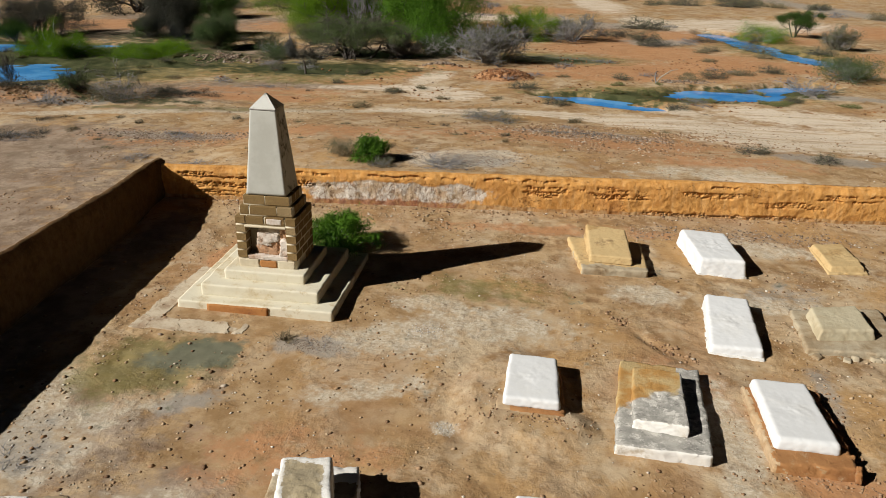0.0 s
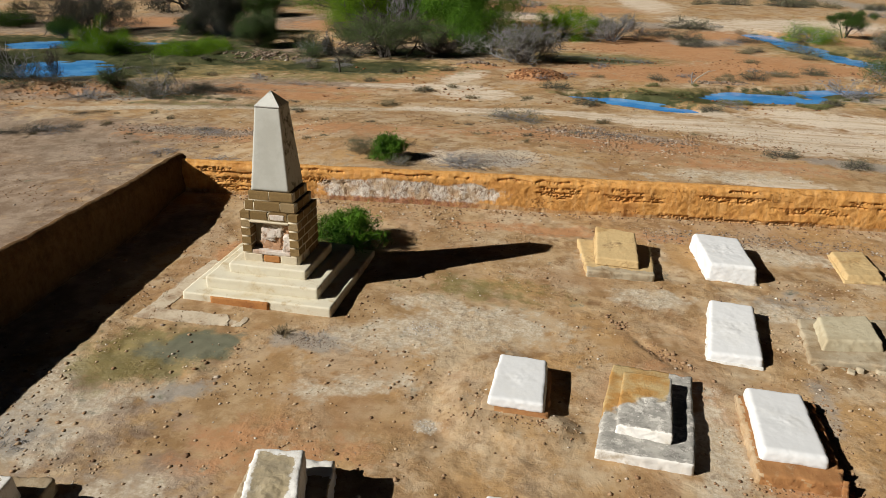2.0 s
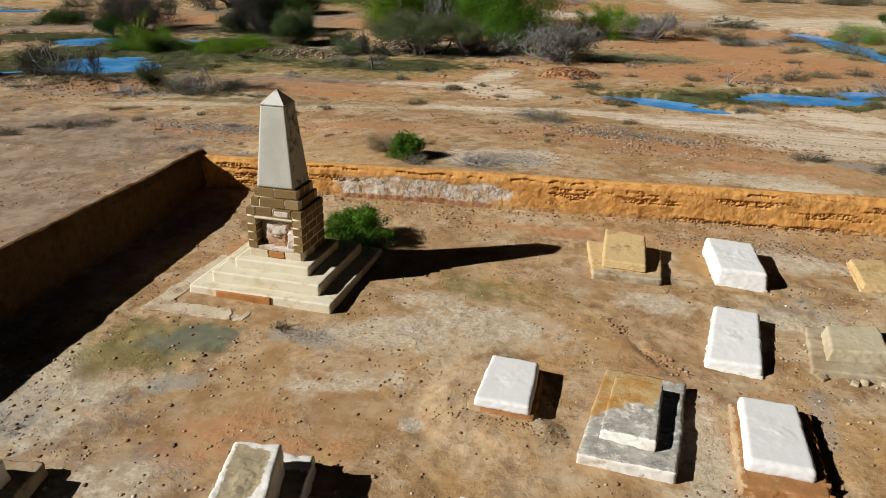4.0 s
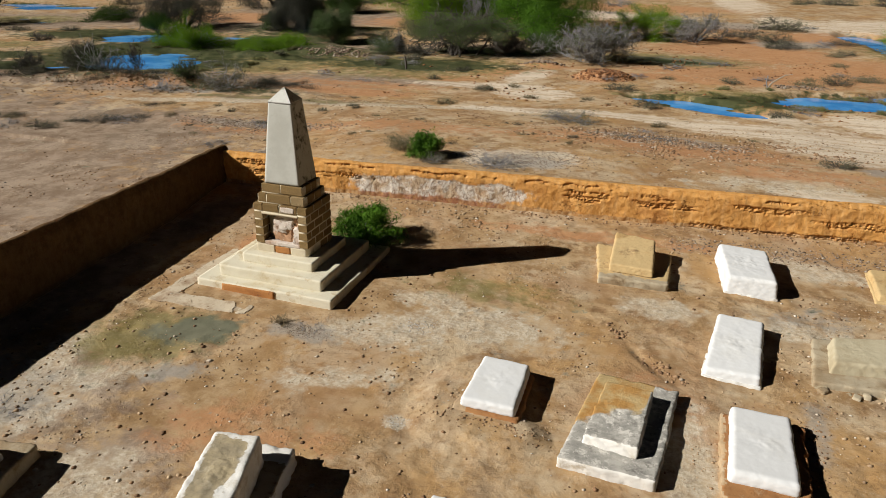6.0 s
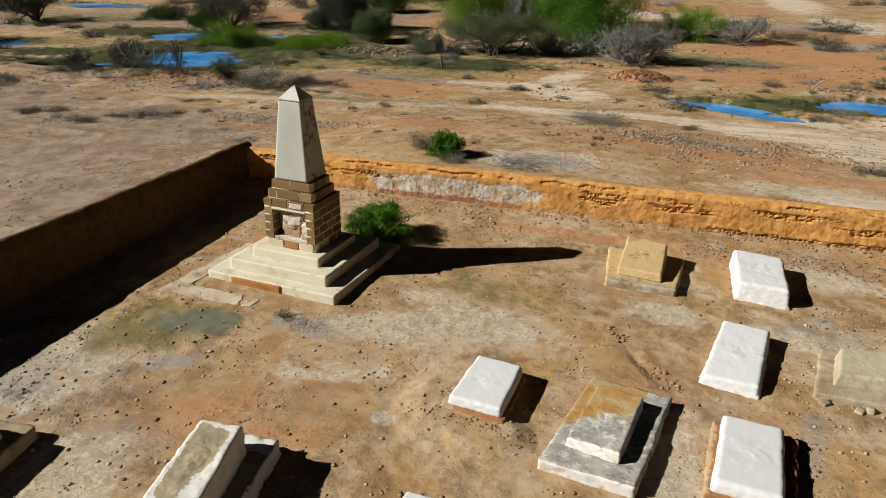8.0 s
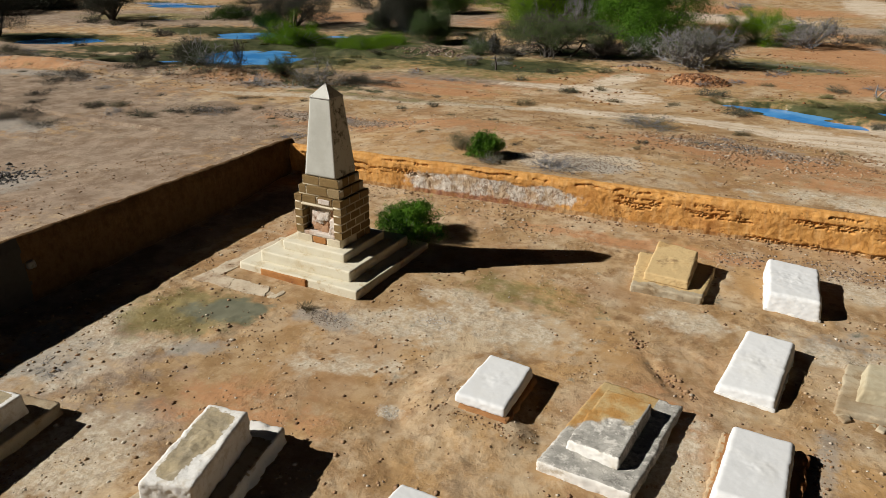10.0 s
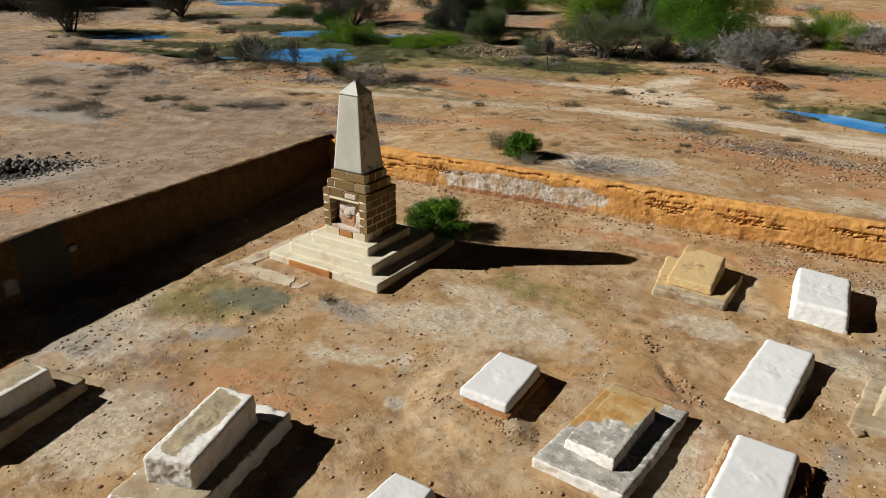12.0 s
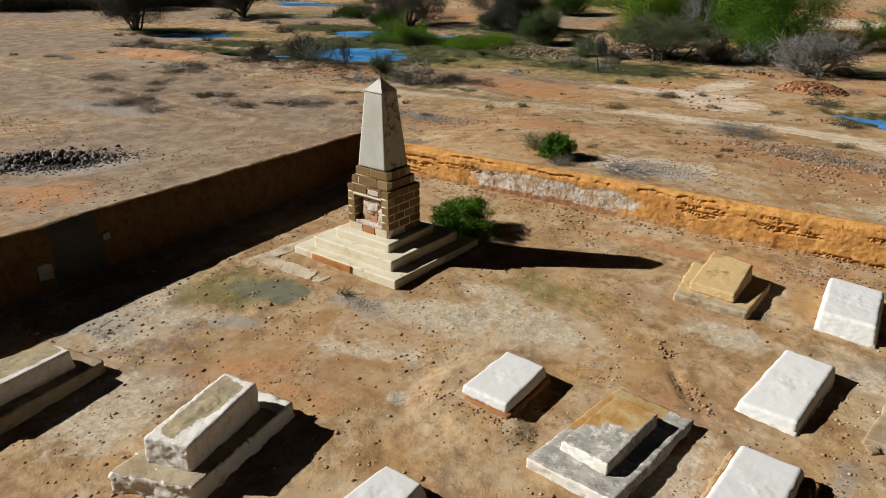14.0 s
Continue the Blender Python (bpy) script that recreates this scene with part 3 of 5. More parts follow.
RED_EAST = [(30, 60, 10, 6, 0), (13, 40, 6, 2, 0), (4, 56, 8, 4, 0), (-2, 71, 12, 5, 0), (9, 31, 5, 1.2, 5), (20, 36, 5, 2, 0), (7, 14.4, 4, 1.6, 0)]
RED_FAR = [(10, 34, 8, 4, 5), (9, 43, 7, 3.5, 0), (4.4, 31.0, 2.5, 1.0, 5), (-9.6, 20.6, 4.0, 1.0, 10), (-6.5, 26.2, 2.0, 1.0, 15), (16, 37, 7, 3, 5), (1.3, 28.8, 1.8, 1.0, 0), (-2.2, 31.8, 2.0, 0.8, 0), (-5, 29, 4, 1.4, 0), (18, 52, 9, 5, 0), (8, 47, 5, 4, 0), (5, 15, 4, 1.6, 0), (25, 42, 8, 4, 0), (-32, 46, 8, 4, 10), (-14, 49, 8, 5, 0)]
DUN = [(-15, 10, 7, 4, 10), (-24, 30, 12, 8, 20), (-19.1, 28.1, 3, 0.6, 12), (-14, 2, 8, 9, 0), (-27, 8, 12, 8, 10), (-45, 14, 16, 9, 15), (-70, 25, 22, 14, 20), (-22, -6, 14, 7, 0), (-28, 17, 8, 2.5, 5), (-16, 20.5, 8, 3.2, 10), (-19, 17.5, 7, 1.6, 12), (-11, 17.4, 5, 0.6, 12), (-27, 21.5, 8, 3, 20), (-16, 33, 5, 4, 0), (-7, 36, 6, 3, 0), (-32, 42, 12, 6, 10), (-24, 50, 14, 6, 0), (-10, 24, 5, 1.6, 5), (-48, 36, 14, 7, 20), (-5.6, 0, 0.7, 7, 0)]
RED_IN = [(8.9, -3.4, 0.9, 0.5, 0), (-3.3, 2.4, 0.5, 1.6, 0)]
OLIVE = [(-19.5, 26.5, 7, 4.6, 20), (-15.5, 29.5, 5, 2.4, 12), (-2.9, -2.2, 1.5, 1.15, 35), (-2.2, -1.75, 0.9, 0.7, 30), (-9.5, 29.4, 7.5, 3.6, 14), (4.6, 37.2, 5.0, 2.6, 5), (9.6, 26.6, 6.5, 2.2, 10), (-24.5, 21.6, 6, 2.0, 15), (-30.5, 26.5, 4, 3, 20), (-19.5, 32.5, 4, 2.6, 15), (-9.5, 29.6, 6.0, 3.0, 10), (-24, 28, 10, 8.5, 25), (-13, 30, 5, 2.6, 10), (-40, 25, 6, 2.4, 30), (10.4, 26.2, 3.6, 1.2, 8), (5, 36.5, 3.5, 1.5, 0), (3.0, 35.8, 4.0, 1.2, 0), (20, 46, 4, 7, 10), (-48, 37, 6, 3, 30), (4.4, 24.9, 2.4, 0.7, -20)]
DAMP = [(-9.4, 29.4, 5.8, 2.2, 14), (-21.5, 24.5, 4.6, 2.2, 22), (-22.5, 33.6, 6.0, 1.6, 12), (-16.5, 28.6, 3.2, 1.0, 10),  (-10.5, 29.6, 4.2, 1.5, 10), (12, 27, 4.2, 1.5, 10), (-25.5, 27, 9, 7.5, 30), (-19.5, 30, 6, 3, 10), (-29, 20, 6, 1.6, 15), (-34, 22.6, 4, 2.2, 20), (-43, 24, 6, 3, 20), (-7, 36, 4, 1.2, 0), (9.5, 25.9, 5.5, 1.3, 6), (-45, 24, 5, 2, 30),  (-22, 36, 5, 2.0, 10), (-36, 33, 6, 3, 25), (17, 29.5, 3.0, 1.4, 10), (4.6, 36.6, 2.4, 0.8, 0), (-41, 23.4, 3.6, 2, 35)]
ASH = [(-4.6, -4.4, 0.5, 0.8, 10), (-0.1, -0.97, 0.9, 0.4, 0), (5, 15.8, 2.2, 0.9, 5), (1.8, 10.2, 1.6, 0.7, -5), (-9.8, 12.7, 2.8, 0.6, 5), (-21.5, 5.8, 3.5, 1.0, 10), (-14.8, 0.4, 2.4, 1.6, 30), (-30, 13.5, 5, 0.9, 10), (18.5, 27.6, 4, 0.8, -5), (7, 58, 6, 3, 0), (12, 48, 3, 2, 0), (-16.5, 17.6, 2.4, 0.8, 10), (13.5, 13.2, 2.2, 0.8, -10), (5.6, 15.6, 2.6, 1.1, 5), (34, 87, 22, 3, -75)]
# damp spots that get the painted sky sheen
SKY_SHEEN = [(-2.2, -1.72, 0.95, 0.6, 30), (4.8, 36.9, 3.6, 1.6, 5), (-8.6, 28.6, 3.4, 1.0, 14), (-27.0, 29.0, 3.0, 1.2, 20), (13.6, 26.4, 3.0, 0.8, 8)]
FAINT = {"dun": [(-3.2, -4.2, 2.4, 3.0, 10), (-1.0, -5.4, 1.6, 1.4, 0), (-2.6, -2.0, 1.6, 1.3, 30)], "wet": [(-22, 33.5, 6, 2.2, 10), (-29, 30, 4, 2.5, 20), (11, 26.6, 7, 1.2, 6), (-22, 18.6, 7, 1.8, 12), (-14.5, 18.5, 4, 1.2, 5), (-17, 31, 5, 2.5, 10), (-34, 19, 8, 2, 10), (-8, 35, 5, 2.5, 0), (-24, 40, 8, 4, 0)], "olive": [(12, 26.5, 8, 1.8, 6), (2.9, 2.1, 2.0, 0.8, 5), (-11, 17.5, 7, 0.6, 12), (-10, 26, 6, 2, 10)],
         "ash": [(-3.7, -4.7, 1.1, 1.0, 20), (-1.6, -3.1, 0.8, 0.4, 30), (9.6, 3.2, 1.2, 0.5, 10), (9.4, -1.0, 0.3, 1.2, 0)], "red": [(-33, 14.5, 8, 2.0, 22), (6, 14.4, 9, 2.2, 0), (-4, 13.5, 6, 1.5, 5), (10, 12.0, 4, 1.2, 0), (-12, -2, 2, 2, 0), (-9, 12.5, 5, 1.5, 5), (-19, 18, 5, 1.4, 12), (-10, 22.5, 6, 1.6, 10), (7.2, -1.2, 0.6, 1.6, 35), (4.5, 6.0, 5, 0.5, 5), (0.4, -4.2, 1.8, 0.9, 10)],
         "chalk": [(8.8, 10.6, 3.4, 0.8, 3), (4.6, 14.6, 1.4, 0.4, 5), (1.6, 10.3, 2.0, 1.0, 15), (1.2, -2.2, 1.6, 0.5, 25), (-2.6, -3.4, 1.2, 0.5, 40)]}
for attribute, spots in (("pale", ROAD + PALE_FAR), ("chalk", PALE_IN + ROAD_WEST), ("dun", DUN), ("red", RED_FAR + RED_EAST + RED_IN), ("olive", OLIVE), ("wet", DAMP + [(x, y, a * 1.15, b * 1.3, t) for x, y, a, b, t in POOLS]), ("ash", ASH), ("sky_sheen", SKY_SHEEN)):
    ground.data.attributes.new(attribute, 'FLOAT', 'POINT').data.foreach_set("value", np.maximum(blobs(xs, ys, spots), 0.62 * blobs(xs, ys, FAINT.get(attribute, []))).astype(np.float32))

level = -0.175
for x, y, a, b, turn in POOLS:
    n = 40
    ang = np.arange(n) * 2 * math.pi / n
    v = [(0, 0, 0)] + [(a * 1.5 * math.cos(q), b * 1.5 * math.sin(q), 0) for q in ang]
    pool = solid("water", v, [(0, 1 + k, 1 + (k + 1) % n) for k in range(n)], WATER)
    pool.matrix_basis = pose(x, y, level, 0, 0, turn)
    level -= 0.004
    tagged(pool, "shallow rain pool with the blue sky reflection painted into its colour", "water", kind="structure")


# ---- enclosure walls ----
def wall(name, start, along, inward, length, thick, base_at, top_at, label, material, bare=None, ledges=(), seed=0, cell=0.015, rough=0.05, wear=1.0, bend=0.0, lead=0.0):
    """A weathered mud wall: an inner face, a rounded uneven crown and an outer face swept along a line."""
    start, along, inward = np.array(start, float), np.array(along, float), np.array(inward, float)
    nu = int(length / cell)
    u = np.linspace(-lead, length, nu + 1)
    px, py = start[0] + along[0] * u + bend * step(3.9, 0.2, u), start[1] + along[1] * u
    top, foot = top_at(u), base_at(px, py) - 0.15
    top = top + 0.05 * wear * (fractal(u, u * 0, 1.5, seed) - 0.5) + 0.03 * wear * (fractal(u, u * 0, 0.25, seed + 5, 3) - 0.5)
    rows = [(0.0, s) for s in np.linspace(0, 1, 57)] + [(d, 1.0) for d in (0.12, 0.3, 0.5, 0.7, 0.88)] + [(1.0, s) for s in np.linspace(1, 0, 7)]
    V, bare_w, foot_w = [], [], []
    for d, s in rows:
        z = foot + (top - 0.08 * d - foot) * s
        zz = z - (foot + 0.15)
        off = -d * thick if d in (0.0, 1.0) else -0.12 - d * (thick - 0.12)
        if d == 0.0:
            n1 = fractal(u, z, 0.7, seed + 1, 4) - 0.5
            n2 = fractal(u * 1.0, z * 1.0, 0.16, seed + 2, 3) - 0.5
            off = off + 0.12 * n1 * rough / 0.05 + 0.032 * n2 - 0.05 * s
            off = off - 0.07 * step(0.86, 1.0, s)
            for u0, u1, rel, deep in [(a + sh, b + sh, r + dr, dp * k) for a, b, r, dp in ledges for dr, sh, k in (((0, 0, 1.1),) if r > 0.85 else ((0, 0, 1), (-0.06, 0.15, 0.9), (0.05, -0.12, 0.8)))]:
                inside = step(u0 - 0.15, u0 + 0.1, u) * step(u1 + 0.15, u1 - 0.1, u)
                line = rel * (top - foot) + 0.09 * (fractal(u, u * 0 + rel, 0.35, seed + 8, 3) - 0.5)
                lean_u = u - 0.4 * (z - foot - line) + 0.05 * vnoise(u, z, 0.07, seed + 19)
                teeth = step(0.42, 0.6, fractal(lean_u, z * 0.8 + rel * 9, 0.045, seed + 3, 2))
                gaps = step(0.36, 0.5, vnoise(u, u * 0 + rel * 5, 0.4, seed + 13))
                tall = 0.014 + 0.022 * vnoise(u, u * 0 + rel * 7, 0.13, seed + 15)
                off = off - deep * inside * gaps * (0.3 + 0.7 * teeth) * np.exp(-((z - foot - line) / tall) ** 2)
                off = off + 0.12 * deep * inside * np.exp(-((z - foot - line - 0.06) / 0.035) ** 2)
            if bare is not None:
                b = bare(u, zz)
                off = off - 0.015 * step(0.2, 0.7, b + 0.5 * n1)
            else:
                b = u * 0
        elif d == 1.0:
            off = off + 0.06 * (fractal(u, z, 0.6, seed + 4, 3) - 0.5)
            b = u * 0
        else:
            z = z + 0.06 * math.sin(math.pi * d) + 0.025 * (fractal(u, u * 0 + d * 3, 0.3, seed + 6, 3) - 0.5)
            b = u * 0
        V.append(np.c_[px + inward[0] * off, py + inward[1] * off, z])
        bare_w.append(b)
        foot_w.append(np.clip(1.2 - zz / (0.16 + 0.14 * np.clip(b, 0, 1)), 0, 1) if d == 0.0 else u * 0)
    k = len(rows)
    idx = np.arange(k * (nu + 1)).reshape(k, nu + 1)
    faces = np.stack([idx[:-1, :-1], idx[:-1, 1:], idx[1:, 1:], idx[1:, :-1]], -1).reshape(-1, 4)
    ob = solid(name, np.concatenate(V), faces, material, smooth=False)
    ob.data.attributes.new("bare", 'FLOAT', 'POINT').data.foreach_set("value", np.concatenate(bare_w).astype(np.float32))
    ob.data.attributes.new("foot", 'FLOAT', 'POINT').data.foreach_set("value", np.concatenate(foot_w).astype(np.float32))
    return tagged(ob, label, "wall", kind="structure")


def bare_patch(u, z):
    ragged = 0.25 * (fractal(u, z * 2, 0.9, 71) - 0.5)
    return np.clip(step(3.4, 4.8, u) * step(10.6, 7.4, u) * step(0.80, 0.52, z + ragged) * (0.55 + 0.45 * step(0.1, 0.3, z)), 0, 1)


slope = math.atan(0.11)
wall("wall_north", (-6.6, 6.12), (math.cos(slope), math.sin(slope)), (math.sin(slope), -math.cos(slope)), 24.0, 0.42, height,
     lambda u: 1.13 - 0.006 * u, "eroded ochre mud boundary wall with pale rubble laid bare", MUD, bare_patch,
     [(0.2, 2.6, 0.55, 0.09), (0.4, 2.5, 0.80, 0.09), (0.8, 2.2, 0.32, 0.07), (2.8, 4.6, 0.66, 0.11), (3.2, 12.2, 0.915, 0.09), (10.4, 11.4, 0.72, 0.1), (10.3, 11.2, 0.58, 0.1), (12.2, 13.6, 0.6, 0.09), (11.6, 13.2, 0.80, 0.07), (14.5, 17.4, 0.9, 0.09), (14.8, 17.0, 0.70, 0.09),
      (16.8, 18.5, 0.52, 0.09), (13.5, 18.5, 0.17, 0.08), (18.3, 20.5, 0.74, 0.09)], 1, lead=0.5)
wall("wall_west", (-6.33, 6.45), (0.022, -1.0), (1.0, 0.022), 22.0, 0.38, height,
     lambda u: 1.41 + 0.003 * u - 0.13 * step(4.4, 0.2, u), "mud boundary wall with a worn crown, its shade put into dark brown colour", SHADED_MUD, None, [], 21, 0.05, 0.06, 1.5, -0.37)


west = bpy.data.objects["wall_west"]
solid("plaster_patch", *rounded([(-6.20, -4.96), (-6.06, -4.96), (-6.06, -4.64), (-6.20, -4.64)], 0.27, 0.66, 0.03, 0.03, 302, 0.05), CEMENT, west, "pale plaster patch", True)
solid("plaster_patch", *rounded([(-6.22, -3.38), (-6.07, -3.38), (-6.07, -3.2), (-6.22, -3.2)], 0.76, 0.92, 0.03, 0.02, 303, 0.04), CEMENT, west, "", True)


def repaint(ob, material, test):
    """Gives the faces whose normal and centre pass the test a second material."""
    me = ob.data
    me.materials.append(material)
    k = len(me.materials) - 1
    for f in me.polygons:
        if test(f.normal, f.center):
            f.material_index = k


repaint(west, DARKPATCH, lambda n, c: abs(n.x) > 0.3 and -4.62 + 0.1 * float(vnoise(c.z, 0.0, 0.2, 3)) < c.y < -3.46 + 0.1 * float(vnoise(c.z, 1.0, 0.2, 4)) and c.x > -6.3)

# ---- obelisk monument ----
CX, CY = -1.68, 1.53
monument = thing("obelisk_monument", CX, CY, 0, 0, "grey plastered obelisk on a brown block plinth with cream steps", "monument")


def rect(hx, hy):
    return [(-hx, -hy), (hx, -hy), (hx, hy), (-hx, hy)]


low_step = solid("lower_step", *rounded([(-1.67, -1.52), (1.67, -1.52), (1.67, 1.66), (-1.67, 1.66)], -0.12, 0.215, 0.018, 0.018, 1, 0.04), CREAM, monument, "cream plastered step with chipped edges", True)
mid_step = solid("middle_step", *rounded([(-1.28, -1.2), (1.28, -1.2), (1.28, 1.3), (-1.28, 1.3)], 0.19, 0.465, 0.018, 0.018, 2, 0.04), CREAM, monument, "", True)
top_step = solid("upper_step", *rounded(rect(0.89, 0.84), 0.44, 0.67, 0.018, 0.018, 3, 0.04), CREAM, monument, "", True)
solid("bare_masonry", *rounded([(-1.02, -1.545), (0.30, -1.545), (0.30, -1.45), (-1.02, -1.45)], -0.06, 0.19, 0.012, 0.008, 4, 0.05), REDBASE, low_step, "red masonry where plaster has fallen", True)

Z0, COURSE = 0.66, 0.195
plinth = solid("plinth", *box(-0.649, 0.649, -0.30, 0.567, Z0 - 0.02, Z0 + 6 * COURSE - 0.028), MORTAR, monument, "cream mortar core with a broken inscription recess")
for piece in (box(-0.649, -0.452, -0.567, -0.30, Z0 - 0.02, Z0 + 6 * COURSE - 0.03), box(0.44, 0.649, -0.567, -0.30, Z0 - 0.02, Z0 + 6 * COURSE - 0.03)):
    solid("pier", *piece, MORTAR, plinth)
solid("lintel", *box(-0.452, 0.44, -0.561, -0.30, Z0 + 5 * COURSE - 0.06, Z0 + 6 * COURSE - 0.032), MORTAR, plinth)
solid("sill", *box(-0.452, 0.44, -0.559, -0.30, Z0 - 0.02, Z0 + 1.3 * COURSE), MORTAR, plinth)
solid("tier", *box(-0.572, 0.572, -0.489, 0.489, Z0 + 6 * COURSE - 0.04, 2.012), MORTAR, plinth)
solid("tier", *box(-0.503, 0.503, -0.419, 0.419, 2.0, 2.232), MORTAR, plinth)

block_meshes = {}


def block(w, d, h, x, y, z):
    """One brown stone block with worn, chamfered edges."""
    key = (round(w, 2), round(d, 2), round(h, 2))
    if key not in block_meshes:
        b = 0.006
        v, f = [], []
        for k in range(4):
            zz, i = (0, b, h - b, h)[k], (b, 0, 0, b)[k]
            v += [(-w / 2 + i, -d / 2 + i, zz), (w / 2 - i, -d / 2 + i, zz), (w / 2 - i, d / 2 - i, zz), (-w / 2 + i, d / 2 - i, zz)]
        f = [(3, 2, 1, 0), (12, 13, 14, 15)] + [(4 * k + a, 4 * k + (a + 1) % 4, 4 * k + 4 + (a + 1) % 4, 4 * k + 4 + a) for k in range(3) for a in range(4)]
        rng = np.random.RandomState(len(block_meshes))
        v = np.array(v) + 0.006 * (rng.rand(16, 3) - 0.5)
        ob = solid("block", v, f, BROWN, plinth)
        block_meshes[key] = ob
        ob.matrix_basis = pose(x, y, z)
        return ob
    return twin(block_meshes[key], "block", pose(x, y, z), plinth)


J = 0.038
rng = np.random.RandomState(5)
for c in range(6):
    z = Z0 + c * COURSE + J / 2
    for side in (-1, 1):
        edges = [-0.596, -0.20, 0.19, 0.596] if c % 2 else [-0.596, -0.36, 0.0, 0.36, 0.596]
        for a, b in zip(edges, edges[1:]):
            if side < 0 and c == 0 and a < -0.3:
                continue
            if side > 0 and c < 1 and a < -0.3:
                continue
            block(0.21, b - a - J, COURSE - J, side * 0.55, (a + b) / 2, z)
    for a, b in zip([-0.42, -0.05, 0.42][:-1], [-0.05, 0.42]):
        block(b - a - J, 0.1, COURSE - J, (a + b) / 2, 0.525, z)
z = Z0 + 5 * COURSE + J / 2
for x, w in ((-0.235, 0.38), (0.205, 0.40)):
    block(w, 0.12, COURSE - J, x, -0.516, z)
for zt, hx, hy, cuts in ((1.824, 0.578, 0.495, (-0.36, 0.24)), (2.036, 0.508, 0.424, (-0.03,))):
    edges = [-hx, *cuts, hx]
    for a, b in zip(edges, edges[1:]):
        for side in (-1, 1):
            block(b - a - J * 0.7, 0.16, 0.19, (a + b) / 2, side * (hy - 0.08), zt + 0.012)
    inner = hy - 0.165
    for side in (-1, 1):
        for a, b in ((-inner, 0.0), (0.0, inner)):
            block(0.15, b - a - J * 0.7, 0.19, side * (hx - 0.075), (a + b) / 2, zt + 0.012)
def crust(name, x0, x1, y0, y1, c0, c1, material, label, seed, rough=0.025):
    """A ragged piece of plaster, its height given in courses."""
    return solid(name, *rounded([(x0, y0), (x1, y0), (x1, y1), (x0, y1)], Z0 + c0 * COURSE, Z0 + c1 * COURSE, 0.006, rough, seed, 0.022, 0, None, 0.12), material, plinth, label, False)


crust("plaster_lintel", -0.46, 0.45, -0.584, -0.45, 4.68, 4.95, MORTAR, "ragged white plaster edge", 8, 0.018)
crust("plaster_remnant", 0.03, 0.36, -0.584, -0.5, 5.15, 5.8, REMNANT, "", 18, 0.02)
crust("plaster_remnant", -0.22, 0.24, -0.475, -0.28, 3.0, 4.7, REMNANT, "flaking white plaster in the recess", 9, 0.08)
crust("plaster_remnant", -0.16, 0.06, -0.47, -0.28, 2.5, 3.3, REMNANT, "", 20, 0.06)
crust("plaster_remnant", 0.27, 0.45, -0.53, -0.28, 1.4, 3.2, REMNANT, "", 10, 0.06)
crust("brown_plaster", 0.0, 0.40, -0.44, -0.28, 1.5, 4.5, RECESS, "red-brown plaster in the recess", 12, 0.06)
crust("brown_plaster", -0.26, 0.2, -0.46, -0.28, 1.4, 3.2, RECESS, "", 16, 0.06)
crust("red_plaster", -0.16, 0.19, -0.582, -0.5, 0.1, 0.85, REDBASE, "", 22, 0.02)
crust("plaster_sill", -0.45, 0.45, -0.573, -0.3, 0.93, 1.4, REMNANT, "", 13, 0.025)
crust("plaster_remnant", -0.64, -0.2, -0.580, -0.5, -0.02, 0.95, MORTAR, "", 19, 0.012)
crust("plaster_remnant", 0.22, 0.60, -0.580, -0.5, -0.02, 0.95, MORTAR, "", 21, 0.012)

shaft = solid("shaft", *rounded(rect(0.435, 0.40), 2.25, 4.03, 0.012, 0.004, 14, 0.05, 0.375), GREYPL, monument, "grey plastered tapering shaft with black weather stains", False)
# +x and +y faces, here and on the cap: darker base tone plus black stains
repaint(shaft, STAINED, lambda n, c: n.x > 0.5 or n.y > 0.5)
r0, r1 = 0.274, 0.012
cap_v = [(-r0, -r0 + 0.015, 0), (r0, -r0 + 0.015, 0), (r0, r0 - 0.015, 0), (-r0, r0 - 0.015, 0), (-r0, -r0 + 0.015, 0.012), (r0, -r0 + 0.015, 0.012), (r0, r0 - 0.015, 0.012), (-r0, r0 - 0.015, 0.012),
         (-r1, -r1, 0.285), (r1, -r1, 0.285), (r1, r1, 0.285), (-r1, r1, 0.285)]
cap = solid("cap", cap_v, [(3, 2, 1, 0), (8, 9, 10, 11)] + [(4 * k + a, 4 * k + (a + 1) % 4, 4 * k + 4 + (a + 1) % 4, 4 * k + 4 + a) for k in range(2) for a in range(4)], CAP, monument, "whitewashed pyramid cap")
cap.matrix_basis = pose(0, 0, 4.035)
repaint(cap, STAINED, lambda n, c: n.x > 0.4 or n.y > 0.4)
solid("cap_joint", *rounded(rect(0.275, 0.258), 4.012, 4.038, 0.003, 0.008, 17, 0.03, 0.0, None, 0.08), CEMENT, monument, "dark open joint below the cap")

apron = thing("plaster_apron", -3.0, -0.6, 0.0, 0, "broken pale plaster apron round the monument steps", "paving")
cell = 0.022
AX, AY = np.meshgrid(np.arange(-4.2, -1.3, cell), np.arange(-1.15, 2.4, cell))
front = step(0.28, 0.14, np.abs(AY + 0.68 - 0.06 * (AX + 2.7))) * step(-3.95, -3.8, AX) * step(-1.55, -1.8, AX)
arm = step(0.27, 0.12, np.abs(AX + 3.70 - 0.08 * (AY + 0.7))) * step(2.3, 1.3, AY) * step(-0.95, -0.8, AY)
strip = np.maximum(front, arm)
strip = strip + 1.3 * (fractal(AX, AY, 0.35, 81, 5) - 0.5) - 0.4
strip[(AX > CX - 1.69) & (AY > CY - 1.54)] = -1
rng = np.random.RandomState(12)
sx, sy = -4.0 + 2.7 * rng.rand(26), -1.0 + 3.3 * rng.rand(26)
